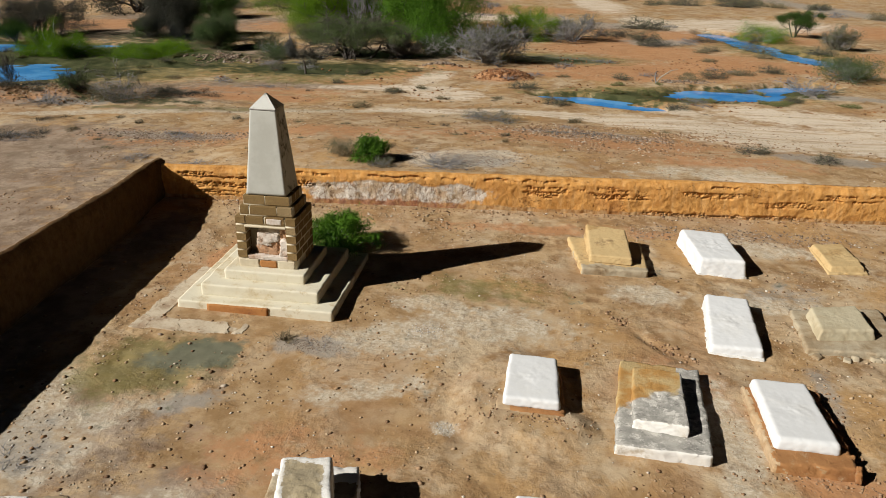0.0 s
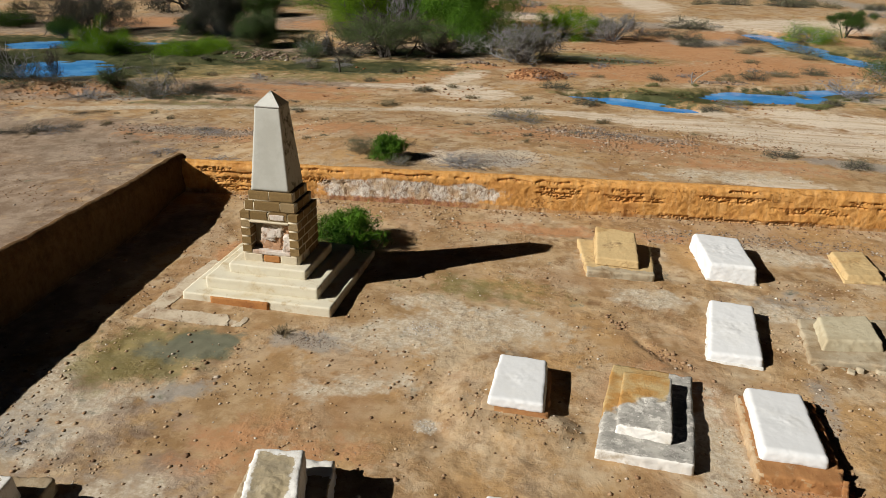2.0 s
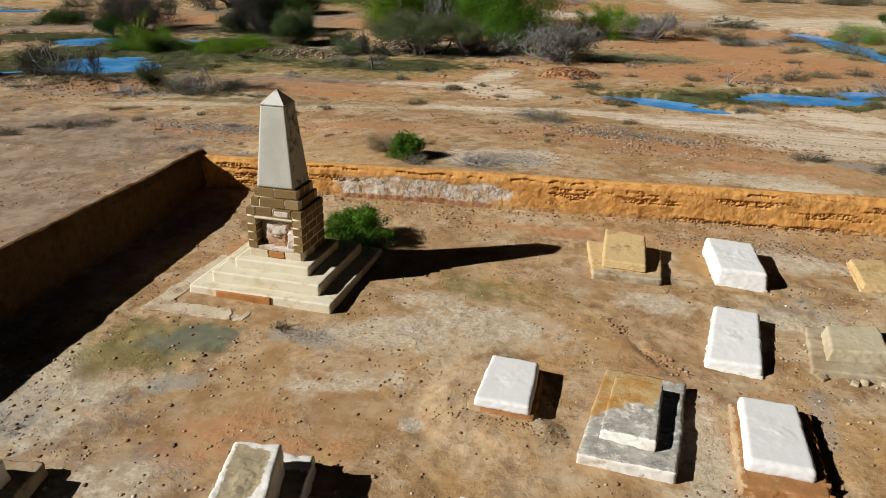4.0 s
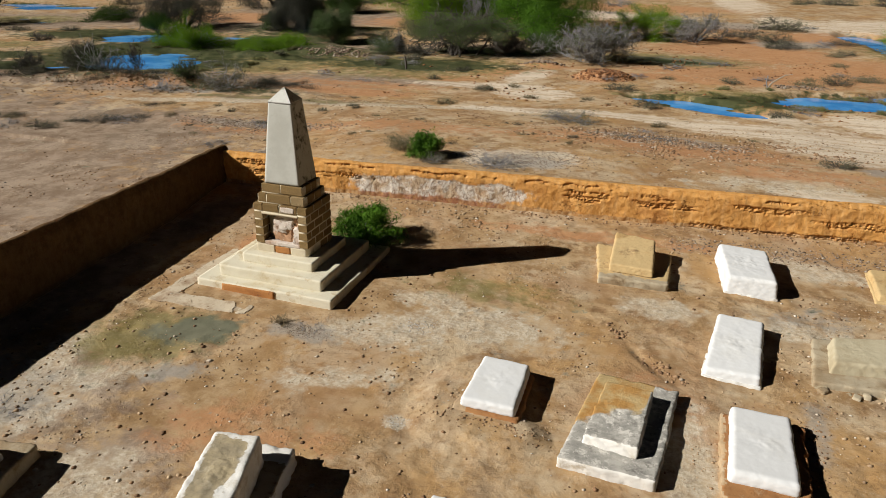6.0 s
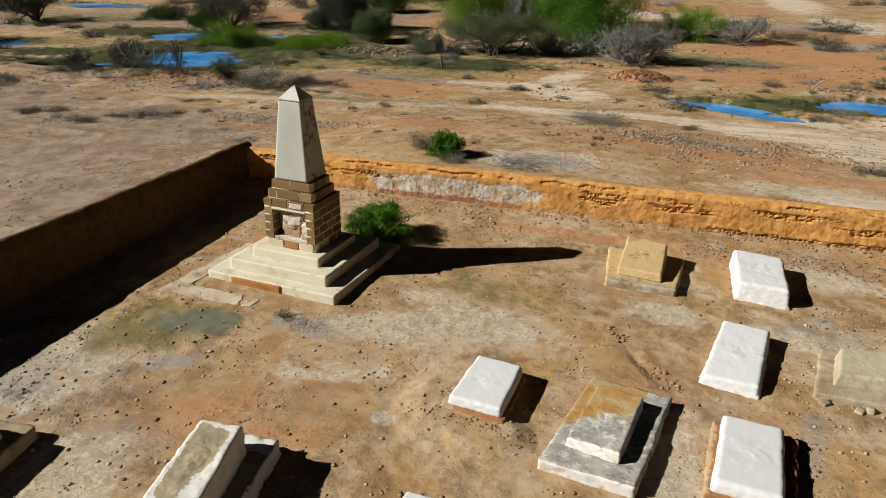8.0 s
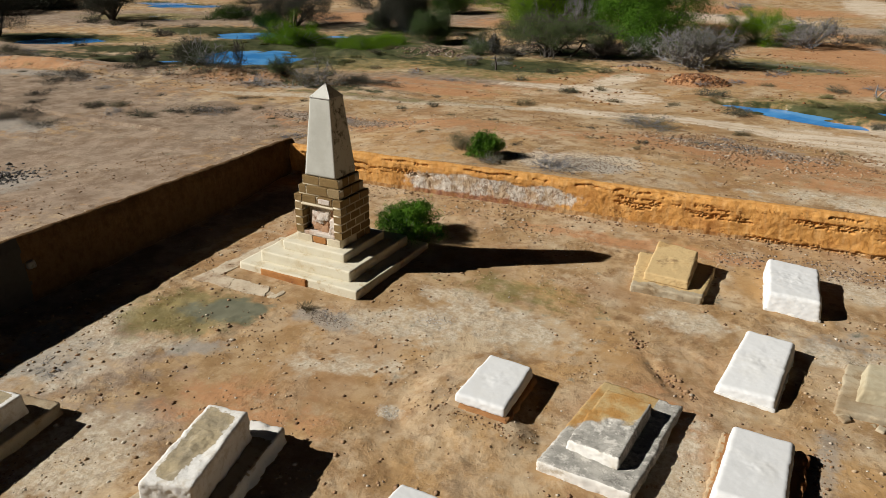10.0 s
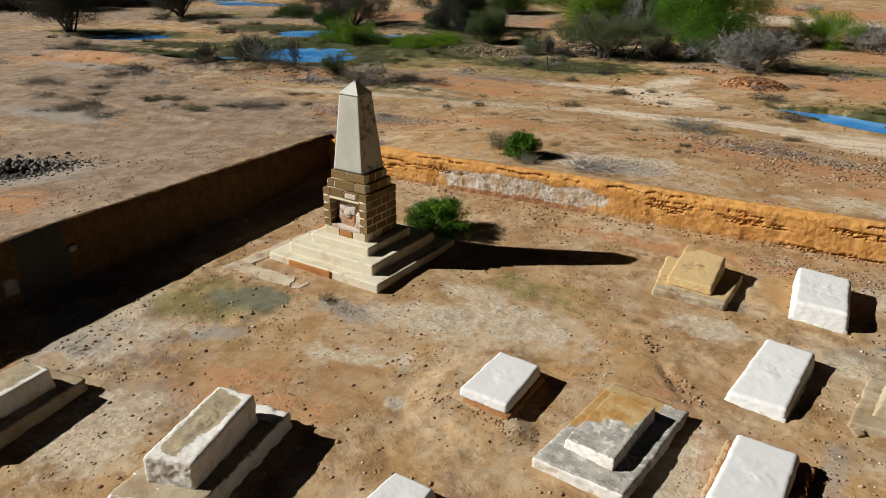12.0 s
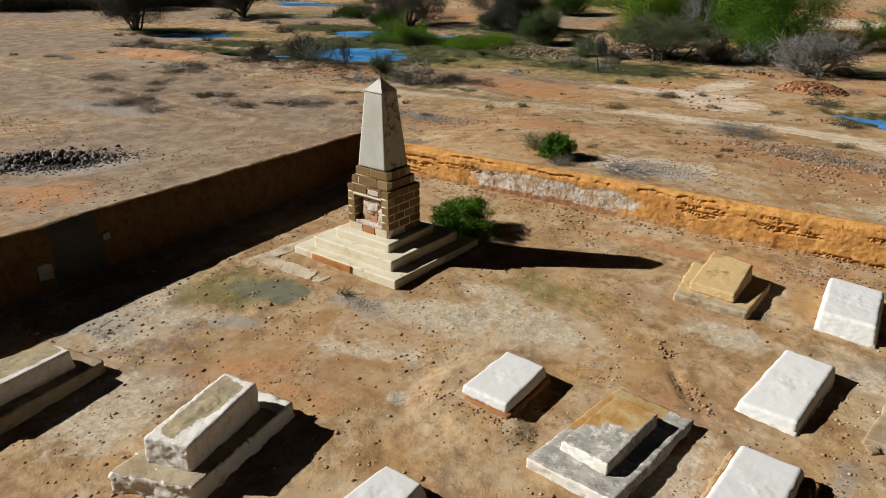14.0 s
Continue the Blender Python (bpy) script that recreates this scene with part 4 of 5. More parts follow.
wx, wy = AX + 0.25 * fractal(AX, AY, 0.3, 83), AY + 0.25 * fractal(AX, AY, 0.3, 84)
far = np.sqrt((wx[..., None] - sx) ** 2 + (wy[..., None] - sy) ** 2)
owner, rank = far.argmin(-1), np.sort(far, -1)
strip[rank[..., 1] - rank[..., 0] < 0.012] = -1
for k in range(26):
    on = (strip > 0) & (owner == k)
    if on.sum() < 30:
        continue
    rows, cols = np.nonzero(on)
    px, py = AX[rows, cols], AY[rows, cols]
    v, f = [], []
    for n, (a, b, x, y) in enumerate(zip(rows, cols, px, py)):
        base = len(v)
        h0 = 0.5 * cell
        for dx, dy in ((-h0, -h0), (h0, -h0), (h0, h0), (-h0, h0)):
            v.append((x + dx, y + dy))
        f.append((base, base + 1, base + 2, base + 3))
    v = np.array(v)
    rim = np.round(v / cell * 2).astype(int)
    _, first, back = np.unique(rim, axis=0, return_index=True, return_inverse=True)
    back = back.ravel()
    flat_v = v[first]
    jig = 0.5 * cell * np.c_[fractal(flat_v[:, 0], flat_v[:, 1], 0.06, 85, 2) - 0.5, fractal(flat_v[:, 0], flat_v[:, 1], 0.06, 86, 2) - 0.5]
    top = height(flat_v[:, 0], flat_v[:, 1]) + 0.014 + 0.012 * (fractal(flat_v[:, 0], flat_v[:, 1], 0.2, 87, 3) - 0.5)
    up = np.c_[flat_v + jig - (-3.0, -0.6), top]
    f = back[np.array(f)]
    count, sides = collections.Counter(), []
    for q in f:
        for a, b in zip(q, np.roll(q, -1)):
            count[(a, b)] += 1
    m = len(up)
    for a, b in count:
        if (b, a) not in count:
            sides.append((b, a, a + m, b + m))
    down = up - (0, 0, 0.05)
    solid("plaster_fragment", np.r_[up, down], [tuple(int(i) for i in q) for q in f] + [tuple(int(i) for i in q) for q in sides], APRON, apron, "", False)


# ---- graves ----
def grave(name, corners, z0, z1, material, label, seed, base=None, base_z=None, base_material=None, base_lean=0.0, r=0.05, lean=0.06, tops=None, rough=0.016, base_rough=0.035, scale=0.3, skirt=None):
    skirt = skirt or DIRTYWHITE
    c = np.array(corners, float)
    mid = c.mean(0)
    ob = thing(name, mid[0], mid[1], z0, 0, label, "grave", "graves in the enclosure")
    slab = solid("slab", *rounded(c - mid, z0 - z0, z1 - z0, r, rough, seed, 0.024, lean, tops, scale), material, ob, "", True)
    foot = None
    if base is not None:
        foot = solid("base", *rounded(np.array(base, float) - mid, base_z[0] - z0, base_z[1] - z0, 0.03, base_rough, seed + 50, 0.045, base_lean, None, 0.16), base_material, ob, "", True)
    if base is None:
        grow_by = np.array([(-1, -1), (1, -1), (1, 1), (-1, 1)]) * 0.014
        under = float(height(c[:, 0], c[:, 1]).min()) - z0
        solid("plaster_skirt", *rounded(c - mid + grow_by, under - 0.05, under + 0.055, 0.03, 0.04, seed + 70, 0.03, 0.02, None, 0.14), skirt, ob, "ragged soil-stained foot", True)
    return ob, slab, foot


def wear(ob, amount):
    """Stores how far each point of a mesh has lost its limewash."""
    me = ob.data
    co = np.empty(len(me.vertices) * 3, np.float32)
    me.vertices.foreach_get("co", co)
    co = co.reshape(-1, 3)
    me.attributes.new("worn", 'FLOAT', 'POINT').data.foreach_set("value", np.clip(amount(co[:, 0], co[:, 1], co[:, 2]), 0, 1).astype(np.float32))


WORN = dict(rough=0.024, scale=0.28)
_, slab, foot = grave("raised_grave", [(3.62, -2.43), (4.62, -2.47), (4.56, -1.03), (3.65, -0.98)], 0.03, 0.25, WHITE, "short whitewashed grave slab on a red earth base", 41,
      [(3.46, -2.60), (4.74, -2.62), (4.66, -0.95), (3.46, -0.88)], (-0.2, 0.045), CRUMBLE, base_lean=0.1, lean=0.05, r=0.06, tops=(-0.05, -0.04, 0.02, 0.02), base_rough=0.05, **WORN)
repaint(foot, SOIL, lambda n, c: n.x < -0.25 or n.y > 0.3 or c.x < -0.5 + 0.3 * float(fractal(c.x, c.z, 0.2, 2)))
grave("raised_grave", [(7.48, 0.20), (8.54, 0.12), (8.66, 2.28), (7.70, 2.36)], -0.25, 0.21, WHITE, "long whitewashed box grave on bare soil", 42, lean=0.07, r=0.075, tops=(-0.15, -0.11, 0.03, 0.04), **WORN)
grave("raised_grave", [(7.86, 3.90), (9.00, 3.86), (8.80, 5.75), (7.60, 5.85)], -0.1, 0.42, WHITE, "large whitewashed box grave with rounded edges", 43, lean=0.08, r=0.08, tops=(-0.04, -0.03, 0.01, 0.02), **WORN)
_, slab, foot = grave("raised_grave", [(7.94, -2.84), (8.98, -2.88), (8.94, -0.96), (7.96, -0.94)], -0.04, 0.18, WHITE, "long whitewashed slab on a broken red masonry base", 44,
                      [(7.86, -3.22), (9.14, -3.20), (9.10, -0.90), (7.82, -0.96)], (-0.3, 0.0), CRUMBLE, base_lean=0.03, r=0.08, base_rough=0.06, **WORN)
repaint(foot, SOIL, lambda n, c: n.x < -0.35 or n.y > 0.4 or c.x < -0.62 + 0.16 * float(fractal(c.y, c.z, 0.2, 2)))
rng = np.random.RandomState(71)
for k, y in enumerate((-3.18, -2.86, -2.55, -2.2, -1.95, -1.62, -1.36, -1.1)):
    w, d = 0.035 + 0.04 * rng.rand(), 0.06 + 0.11 * rng.rand()
    ob = solid("brick", *rounded(rect(w, d), -0.12, -0.02 + 0.10 * rng.rand(), 0.008, 0.035, 720 + k, 0.03, 0.1, None, 0.1), CRUMBLE, foot, "", False)
    ob.matrix_basis = pose(9.10 + 0.02 * rng.randn() - slab.parent.location.x, y - slab.parent.location.y, 0, 6 * rng.randn(), 8 * rng.randn(), 14 * rng.randn())
_, slab, foot = grave("tiered_grave", [(5.76, -2.72), (6.64, -2.86), (6.73, -1.20), (5.90, -1.02)], 0.02, 0.25, PATCHY, "tiered grave of grey cement, ochre and flaking white", 45,
                      [(5.46, -3.20), (6.96, -3.26), (7.13, -0.70), (5.72, -0.54)], (-0.3, 0.05), PATCHY, tops=(-0.05, 0.0, 0.04, -0.04), r=0.025, lean=0.03, rough=0.035, base_rough=0.045, scale=0.16)
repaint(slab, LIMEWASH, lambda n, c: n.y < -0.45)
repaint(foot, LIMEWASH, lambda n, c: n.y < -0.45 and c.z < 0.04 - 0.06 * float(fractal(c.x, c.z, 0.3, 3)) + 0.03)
_, slab, foot = grave("tiered_grave", [(5.28, 3.72), (6.30, 3.66), (6.22, 5.1), (5.20, 5.36)], 0.17, 0.50, PALE_OCHRE, "ochre cement grave with a raised slab on a step", 46,
                      [(5.10, 3.36), (6.66, 3.44), (6.62, 5.2), (4.78, 5.36)], (-0.15, 0.17), PALE_OCHRE, tops=(-0.14, -0.14, 0.06, 0.06), lean=0.04, rough=0.025, base_rough=0.05, scale=0.25)
repaint(foot, STEPCEM, lambda n, c: n.y < -0.4 or (n.z > 0.5 and c.y < -0.95 + 0.25 * float(fractal(c.x, c.y, 0.3, 4))))
_, slab, foot = grave("limewashed_grave", [(1.12, -6.92), (1.88, -6.63), (1.43, -4.99), (0.73, -5.13)], 0.14, 0.65, BARED, "tall box grave with white flaking sides and buff top", 47,
                      [(0.90, -7.38), (2.18, -6.84), (1.68, -4.50), (0.46, -4.76)], (-0.25, 0.17), STEPCEM, r=0.05, lean=0.02, tops=(-0.05, -0.03, 0.05, 0.04), rough=0.034, base_rough=0.075, scale=0.2)
wear(slab, lambda x, y, z: step(0.42, 0.47, z) * step(-0.36, -0.22, x + 0.249 * y) * step(0.36, 0.12, x + 0.249 * y + 0.16 * step(0.25, -0.5, y)) * step(-0.84, -0.68, y) * step(0.84, 0.62, y))
repaint(foot, LIMEWASH, lambda n, c: n.y < -0.45 or (n.z > 0.6 and c.y > 1.0) or n.x > 0.6)
_, slab, foot = grave("limewashed_grave", [(-3.08, -8.3), (-2.02, -8.1), (-2.30, -6.16), (-2.96, -6.24)], 0.1, 0.50, BARED, "long low grave with worn white edges", 48,
                      [(-3.3, -8.6), (-1.66, -8.4), (-2.10, -5.74), (-3.14, -5.9)], (-0.3, 0.13), STEPCEM, r=0.04, rough=0.025, base_rough=0.05, scale=0.25)
wear(slab, lambda x, y, z: step(0.30, 0.36, z) * step(0.44, 0.18, np.abs(x + 0.08 * y + 0.05)) * step(1.02, 0.8, np.abs(y)))
grave("raised_grave", [(3.93, -6.32), (4.84, -6.2), (4.72, -4.64), (3.94, -4.64)], -0.2, 0.16, WHITE, "whitewashed box grave with rounded corners", 49, lean=0.1, r=0.055, **WORN)
grave("raised_grave", [(11.05, 4.55), (12.02, 4.72), (11.95, 6.45), (11.05, 6.25)], -0.15, 0.11, PALE_OCHRE, "low ochre cement grave slab", 51, skirt=PALE_OCHRE, lean=0.14, r=0.05, rough=0.04, scale=0.25)
_, slab, foot = grave("tiered_grave", [(9.70, 0.94), (10.94, 1.16), (10.96, 2.46), (9.80, 2.14)], -0.05, 0.21, CREAMCEM, "cream cement grave on a crumbling stone base", 52,
                      [(9.42, 0.58), (11.4, 0.66), (11.5, 2.7), (9.56, 2.3)], (-0.25, 0.0), STEPCEM, lean=0.14, r=0.05, rough=0.025, base_rough=0.045, scale=0.25)
k_stones = slab.parent
rng = np.random.RandomState(77)
for k in range(12):
    w = 0.11 + 0.14 * rng.rand()
    sx = 9.5 + 0.175 * k + 0.05 * rng.randn()
    v, f = rounded(rect(w / 2, 0.05 + 0.04 * rng.rand()), -0.09, 0.05 + 0.05 * rng.rand(), 0.025, 0.02, 60 + k, 0.035)
    ob = solid("stone", v, f, STEPCEM if k % 3 else BUFF, foot, "", True)
    ob.matrix_basis = pose(sx - k_stones.location.x, 0.56 + 0.05 * rng.randn() - k_stones.location.y, -0.17 - k_stones.location.z + 0.03 * rng.rand(), 8 * rng.randn(), 8 * rng.randn(), 25 * rng.randn())


# ---- plants ----
def grow(rng, start, way, length, radius, level, wood, tips, spread, lift, wobble=0.16, forks=3, least=0.0):
    n = 5 if level else 4
    pts, d = [np.array(start, float)], np.array(way, float)
    d /= np.linalg.norm(d)
    for _ in range(n):
        d = d + wobble * rng.randn(3) + (0, 0, lift)
        d /= np.linalg.norm(d)
        pts.append(pts[-1] + d * length / n)
    wood.append(tube(pts, np.linspace(radius, radius * 0.45, n + 1), 5 if radius > 0.05 else 3))
    if level == 0:
        tips.append(pts[-1])
        tips.append(pts[-2])
        return
    for k in range(forks):
        i = rng.randint(2, n + 1)
        side = d + spread * rng.randn(3)
        grow(rng, pts[i], side, length * (0.45 + 0.3 * rng.rand()), max(radius * 0.5, least), level - 1, wood, tips, spread, lift, wobble, forks, least)


def leaves(rng, tips, each, sigma, size, slim=0.35, flat=1.0):
    tips = np.array(tips)
    c = np.repeat(tips, each, 0) + rng.randn(len(tips) * each, 3) * sigma * np.array((1, 1, flat))
    n = len(c)
    a = rng.randn(n, 3)
    a /= np.linalg.norm(a, axis=1, keepdims=True)
    b = np.cross(a, rng.randn(n, 3))
    b /= np.linalg.norm(b, axis=1, keepdims=True)
    s = (size * (0.6 + 0.8 * rng.rand(n)))[:, None]
    v = np.stack([c - a * s, c + b * s * slim, c + a * s, c - b * s * slim], 1)
    v[:, :, 2] = np.maximum(v[:, :, 2], 0.01)
    return v.reshape(-1, 3), np.arange(4 * n).reshape(-1, 4)


def plant(name, x, y, r, h, label, category, seed, wood, leaf=None, stems=7, level=2, each=8, size=0.06, shape="dome", thick=0.03, sigma=None, z=None, group="", forks=3, slim=0.4):
    """A shrub or tree r metres in radius and h high, grown from stems with forks, its leaves about the tips."""
    rng = np.random.RandomState(seed)
    ob = thing(name, x, y, (ground_z(x, y) - 0.03) if z is None else z, 0, label, category, group)
    branches, tips = [], []
    for k in range(stems):
        turn = 6.283 * (k + rng.rand()) / stems
        if shape == "umbrella":
            way, lift, length = (math.cos(turn) * 0.55, math.sin(turn) * 0.55, 1.0), -0.02, h * 0.62
            spread = 0.75
        elif shape == "mound":
            e = 0.15 + 0.9 * rng.rand()
            way, lift, length = (math.cos(turn), math.sin(turn), e), 0.0, r * 0.62
            spread = 0.6
        else:
            e = 0.35 + 1.3 * rng.rand()
            way, lift, length = (math.cos(turn), math.sin(turn), e), 0.05, 0.55 * max(h, r)
            spread = 0.55
        grow(rng, (0.12 * r * rng.randn() * 0.6, 0.12 * r * rng.randn() * 0.6, 0), way, length, thick, level, branches, tips, spread, lift, 0.18, forks, 0.00034 * math.hypot(x - 7, y + 12))
    tris = [(v, np.array([q for a, b, c, d in f for q in ((a, b, c), (a, c, d))])) for v, f in branches]
    v, f = joined(tris)
    t = np.array(tips)
    # bring the crown to its true spread and height
    sx = r / max(np.percentile(np.abs(t[:, :2]), 96), 1e-3)
    sz = h / max(np.percentile(t[:, 2], 97), 1e-3)
    fit_to = np.array((sx, sx, sz))
    v = v * fit_to
    v[:, 2] = np.maximum(v[:, 2], -0.05)
    t = t * fit_to
    t[:, 2] = np.maximum(t[:, 2], 0.02)
    if shape == "umbrella":
        t[:, 2] = h * 0.72 + (t[:, 2] - h * 0.72) * 0.5
    solid("wood", v, f, wood, ob)
    if leaf:
        solid("foliage", *leaves(rng, t, each, sigma if sigma else 0.16 * r, size, slim, 0.7), leaf, ob)
    return ob


plant("green_bush", -0.84, 3.72, 0.66, 0.78, "bright green leafy bush behind the monument steps", "bush", 3, TWIG, LEAF, 44, 1, 40, 0.085, "dome", 0.008, 0.085, slim=0.08)
plant("green_bush", -1.42, 9.5, 0.42, 0.7, "compact green bush beyond the wall", "bush", 4, TWIG, LEAF, 26, 1, 40, 0.045, "dome", 0.008, 0.09, slim=0.3)
plant("dry_bush", -2.42, 9.85, 0.45, 0.5, "dull brown dry bush", "bush", 5, STRAW, LEAF_GREY, 22, 1, 20, 0.02, "dome", 0.006)
plant("dry_bush", -0.93, 8.9, 0.36, 0.32, "small grey dry bush", "bush", 6, TWIG, LEAF_GREY, 22, 1, 12, 0.018, "mound", 0.006)
plant("dry_bush", 1.0, 9.2, 0.8, 0.38, "sprawling grey heap of dry thorn twigs", "bush", 7, TWIG, None, 26, 2, 0, 0.03, "mound", 0.009)
plant("dry_bush", 1.7, 18.2, 1.25, 0.36, "low grey thorn scrub beside the pale track", "bush", 8, TWIG, LEAF_GREY, 34, 2, 5, 0.025, "mound", 0.013)
plant("dry_tuft", -0.75, -0.85, 0.2, 0.22, "tuft of dry brown grass", "grass", 9, STRAW, None, 30, 1, 0, 0.02, "dome", 0.004)
plant("dry_tuft", -0.1, -0.75, 0.35, 0.09, "flattened grey dry grass", "grass", 10, TWIG, None, 26, 1, 0, 0.02, "mound", 0.004)
plant("thorn_bush", -8.3, 34.2, 3.1, 2.6, "large thorn bush, dark bare stems under green-grey crown", "bush", 11, TWIG_DARK, LEAF_CROWN, 12, 3, 60, 0.03, "umbrella", 0.06, 0.2, forks=4, slim=0.25)
plant("thorn_bush", -5.2, 35.2, 1.4, 1.2, "grey bare thorn bush", "bush", 61, TWIG_DARK, None, 20, 3, 0, 0.03, "dome", 0.03, forks=4)
plant("thorn_bush", -3.3, 36.8, 1.3, 1.1, "dull thorn bush below green trees", "bush", 64, TWIG, LEAF_MIX, 18, 3, 18, 0.035, "dome", 0.03, slim=0.3)
plant("thorn_bush", 0.1, 34.6, 2.3, 2.1, "large grey bare thorn bush", "bush", 12, TWIG, LEAF_GREY, 24, 3, 4, 0.035, "dome", 0.04, 0.25, forks=4)
plant("acacia_tree", -13.4, 47.0, 3.8, 4.2, "broad bright green thorn tree", "tree", 13, TWIG_DARK, LEAF_LIME, 10, 3, 230, 0.055, "dome", 0.12, 0.5, slim=0.25)
plant("acacia_tree", -9.6, 49.0, 3.6, 5.0, "broad green thorn tree behind others", "tree", 63, TWIG_DARK, LEAF, 10, 3, 190, 0.055, "dome", 0.12, 0.5, slim=0.25)
plant("acacia_tree", -5.2, 43.6, 4.4, 4.6, "broad green thorn tree with shaded under side", "tree", 14, TWIG_DARK, LEAF, 12, 3, 230, 0.055, "dome", 0.13, 0.5, slim=0.25)
plant("thorn_tree", -10.0, 43.5, 1.3, 4.2, "grey leafless thorn tree among green crowns", "tree", 15, TWIG, None, 9, 3, 0, 0.1, "dome", 0.05, forks=4)
plant("thorn_bush", 2.0, 48.0, 2.2, 2.0, "yellow-green bush on red soil", "bush", 16, TWIG, LEAF_LIME, 18, 2, 120, 0.045, "dome", 0.04, 0.26, slim=0.25)
plant("thorn_bush", 5.6, 47.2, 2.1, 1.8, "dark grey thorn bush", "bush", 17, TWIG, LEAF_GREY, 13, 3, 3, 0.04, "dome", 0.04, forks=4)
plant("acacia_tree", 23.5, 54.0, 1.15, 2.2, "small flat-topped acacia tree", "tree", 18, TWIG_DARK, LEAF_DARK, 5, 2, 260, 0.04, "umbrella", 0.06, 0.18, slim=0.25)
plant("thorn_bush", 20.4, 51.0, 1.9, 1.1, "low yellow-green bush beside the stream", "bush", 38, TWIG, LEAF_LIME, 18, 2, 60, 0.04, "mound", 0.03, 0.3, slim=0.2)
plant("thorn_bush", 24.8, 47.2, 1.1, 1.6, "grey round thorn bush", "bush", 19, TWIG, LEAF_GREY, 22, 2, 20, 0.045, "dome", 0.03)
plant("thorn_bush", 20.9, 33.4, 1.5, 1.15, "grey bush with green upper twigs", "bush", 20, TWIG, LEAF_MIX, 20, 2, 26, 0.04, "dome", 0.025, 0.25)
plant("dry_bush", 17.4, 28.6, 1.4, 0.8, "low grey thorn scrub by the water", "bush", 21, TWIG, None, 24, 2, 0, 0.05, "mound", 0.016)
plant("acacia_tree", -32.3, 38.4, 2.9, 2.9, "spreading flat-topped acacia tree", "tree", 22, TWIG_DARK, LEAF_DUSK, 15, 3, 80, 0.035, "umbrella", 0.07, 0.22, slim=0.25)
plant("acacia_tree", -31.9, 35.0, 1.1, 1.65, "small dark green acacia by the pool", "tree", 23, TWIG_DARK, LEAF_DARK, 5, 2, 260, 0.035, "umbrella", 0.06, 0.22, slim=0.25)
plant("green_bush", -25.8, 30.6, 1.9, 1.3, "yellow-green bush standing in shallow water", "bush", 24, TWIG, LEAF_LIME, 24, 2, 150, 0.04, "mound", 0.03, 0.2, slim=0.2)
plant("green_bush", -20.4, 31.8, 2.3, 0.6, "low yellow-green bush beside the pool", "bush", 25, TWIG, LEAF_LIME, 24, 2, 130, 0.04, "mound", 0.03, 0.22, slim=0.2)
plant("thorn_tree", -23.2, 40.8, 1.6, 3.5, "dense dark grey drooping thorn tree", "tree", 26, TWIG_DARK, LEAF_DUSK, 20, 3, 200, 0.04, "dome", 0.08, 0.3, slim=0.2)
plant("green_bush", -25.3, 40.3, 0.9, 1.2, "dull green bush beside a grey thorn tree", "bush", 62, TWIG_DARK, LEAF_MIX, 20, 2, 60, 0.035, "dome", 0.02)
plant("thorn_tree", -25.8, 53.5, 2.1, 2.2, "dark thorn tree behind the pools", "tree", 27, TWIG_DARK, LEAF_DARK, 14, 3, 90, 0.04, "dome", 0.08, 0.3, slim=0.25)
plant("thorn_bush", -17.7, 35.4, 1.25, 2.0, "dark grey-green thorn bush", "bush", 28, TWIG_DARK, LEAF_MIX, 24, 2, 200, 0.035, "dome", 0.03, slim=0.25)
plant("thorn_bush", -15.0, 18.6, 1.5, 1.2, "grey-green thorn bush on the bank", "bush", 29, TWIG, LEAF_GREY, 18, 2, 16, 0.028, "mound", 0.014)
plant("thorn_bush", -17.5, 16.9, 1.0, 0.5, "grey leafless thorn bush on the bank", "bush", 30, TWIG, None, 20, 2, 0, 0.05, "mound", 0.012)
plant("thorn_bush", -22.0, 20.6, 0.4, 1.5, "black leafless thorn bush at the water's edge", "bush", 31, TWIG_DARK, None, 16, 3, 0, 0.05, "dome", 0.024)
plant("thorn_bush", -24.2, 19.3, 0.95, 1.5, "grey thorn bush at the water's edge", "bush", 32, TWIG_DARK, LEAF_DUSK, 24, 2, 40, 0.03, "dome", 0.02, slim=0.3)
plant("acacia_tree", -46.6, 22.3, 2.1, 3.7, "dark many-stemmed acacia on the plain", "tree", 33, TWIG_DARK, LEAF_DUSK, 12, 3, 34, 0.05, "dome", 0.09, 0.3)
plant("acacia_tree", -48.0, 33.9, 2.4, 2.8, "dark acacia beyond the pools", "tree", 34, TWIG_DARK, LEAF_DUSK, 9, 3, 44, 0.055, "dome", 0.09, 0.3)
plant("thorn_bush", -40.9, 40.3, 1.8, 0.9, "low dark green bush on sand", "bush", 35, TWIG_DARK, LEAF_DARK, 14, 2, 34, 0.06, "mound", 0.03)
plant("thorn_tree", -34.0, 56.0, 4.0, 3.5, "dark far thorn tree", "tree", 36, TWIG_DARK, LEAF_DUSK, 12, 2, 50, 0.09, "dome", 0.09, 0.5)
plant("thorn_tree", -62.0, 30.0, 3.6, 3.0, "dark far thorn tree on the plain", "tree", 37, TWIG_DARK, LEAF_DUSK, 12, 2, 50, 0.09, "dome", 0.09, 0.5)

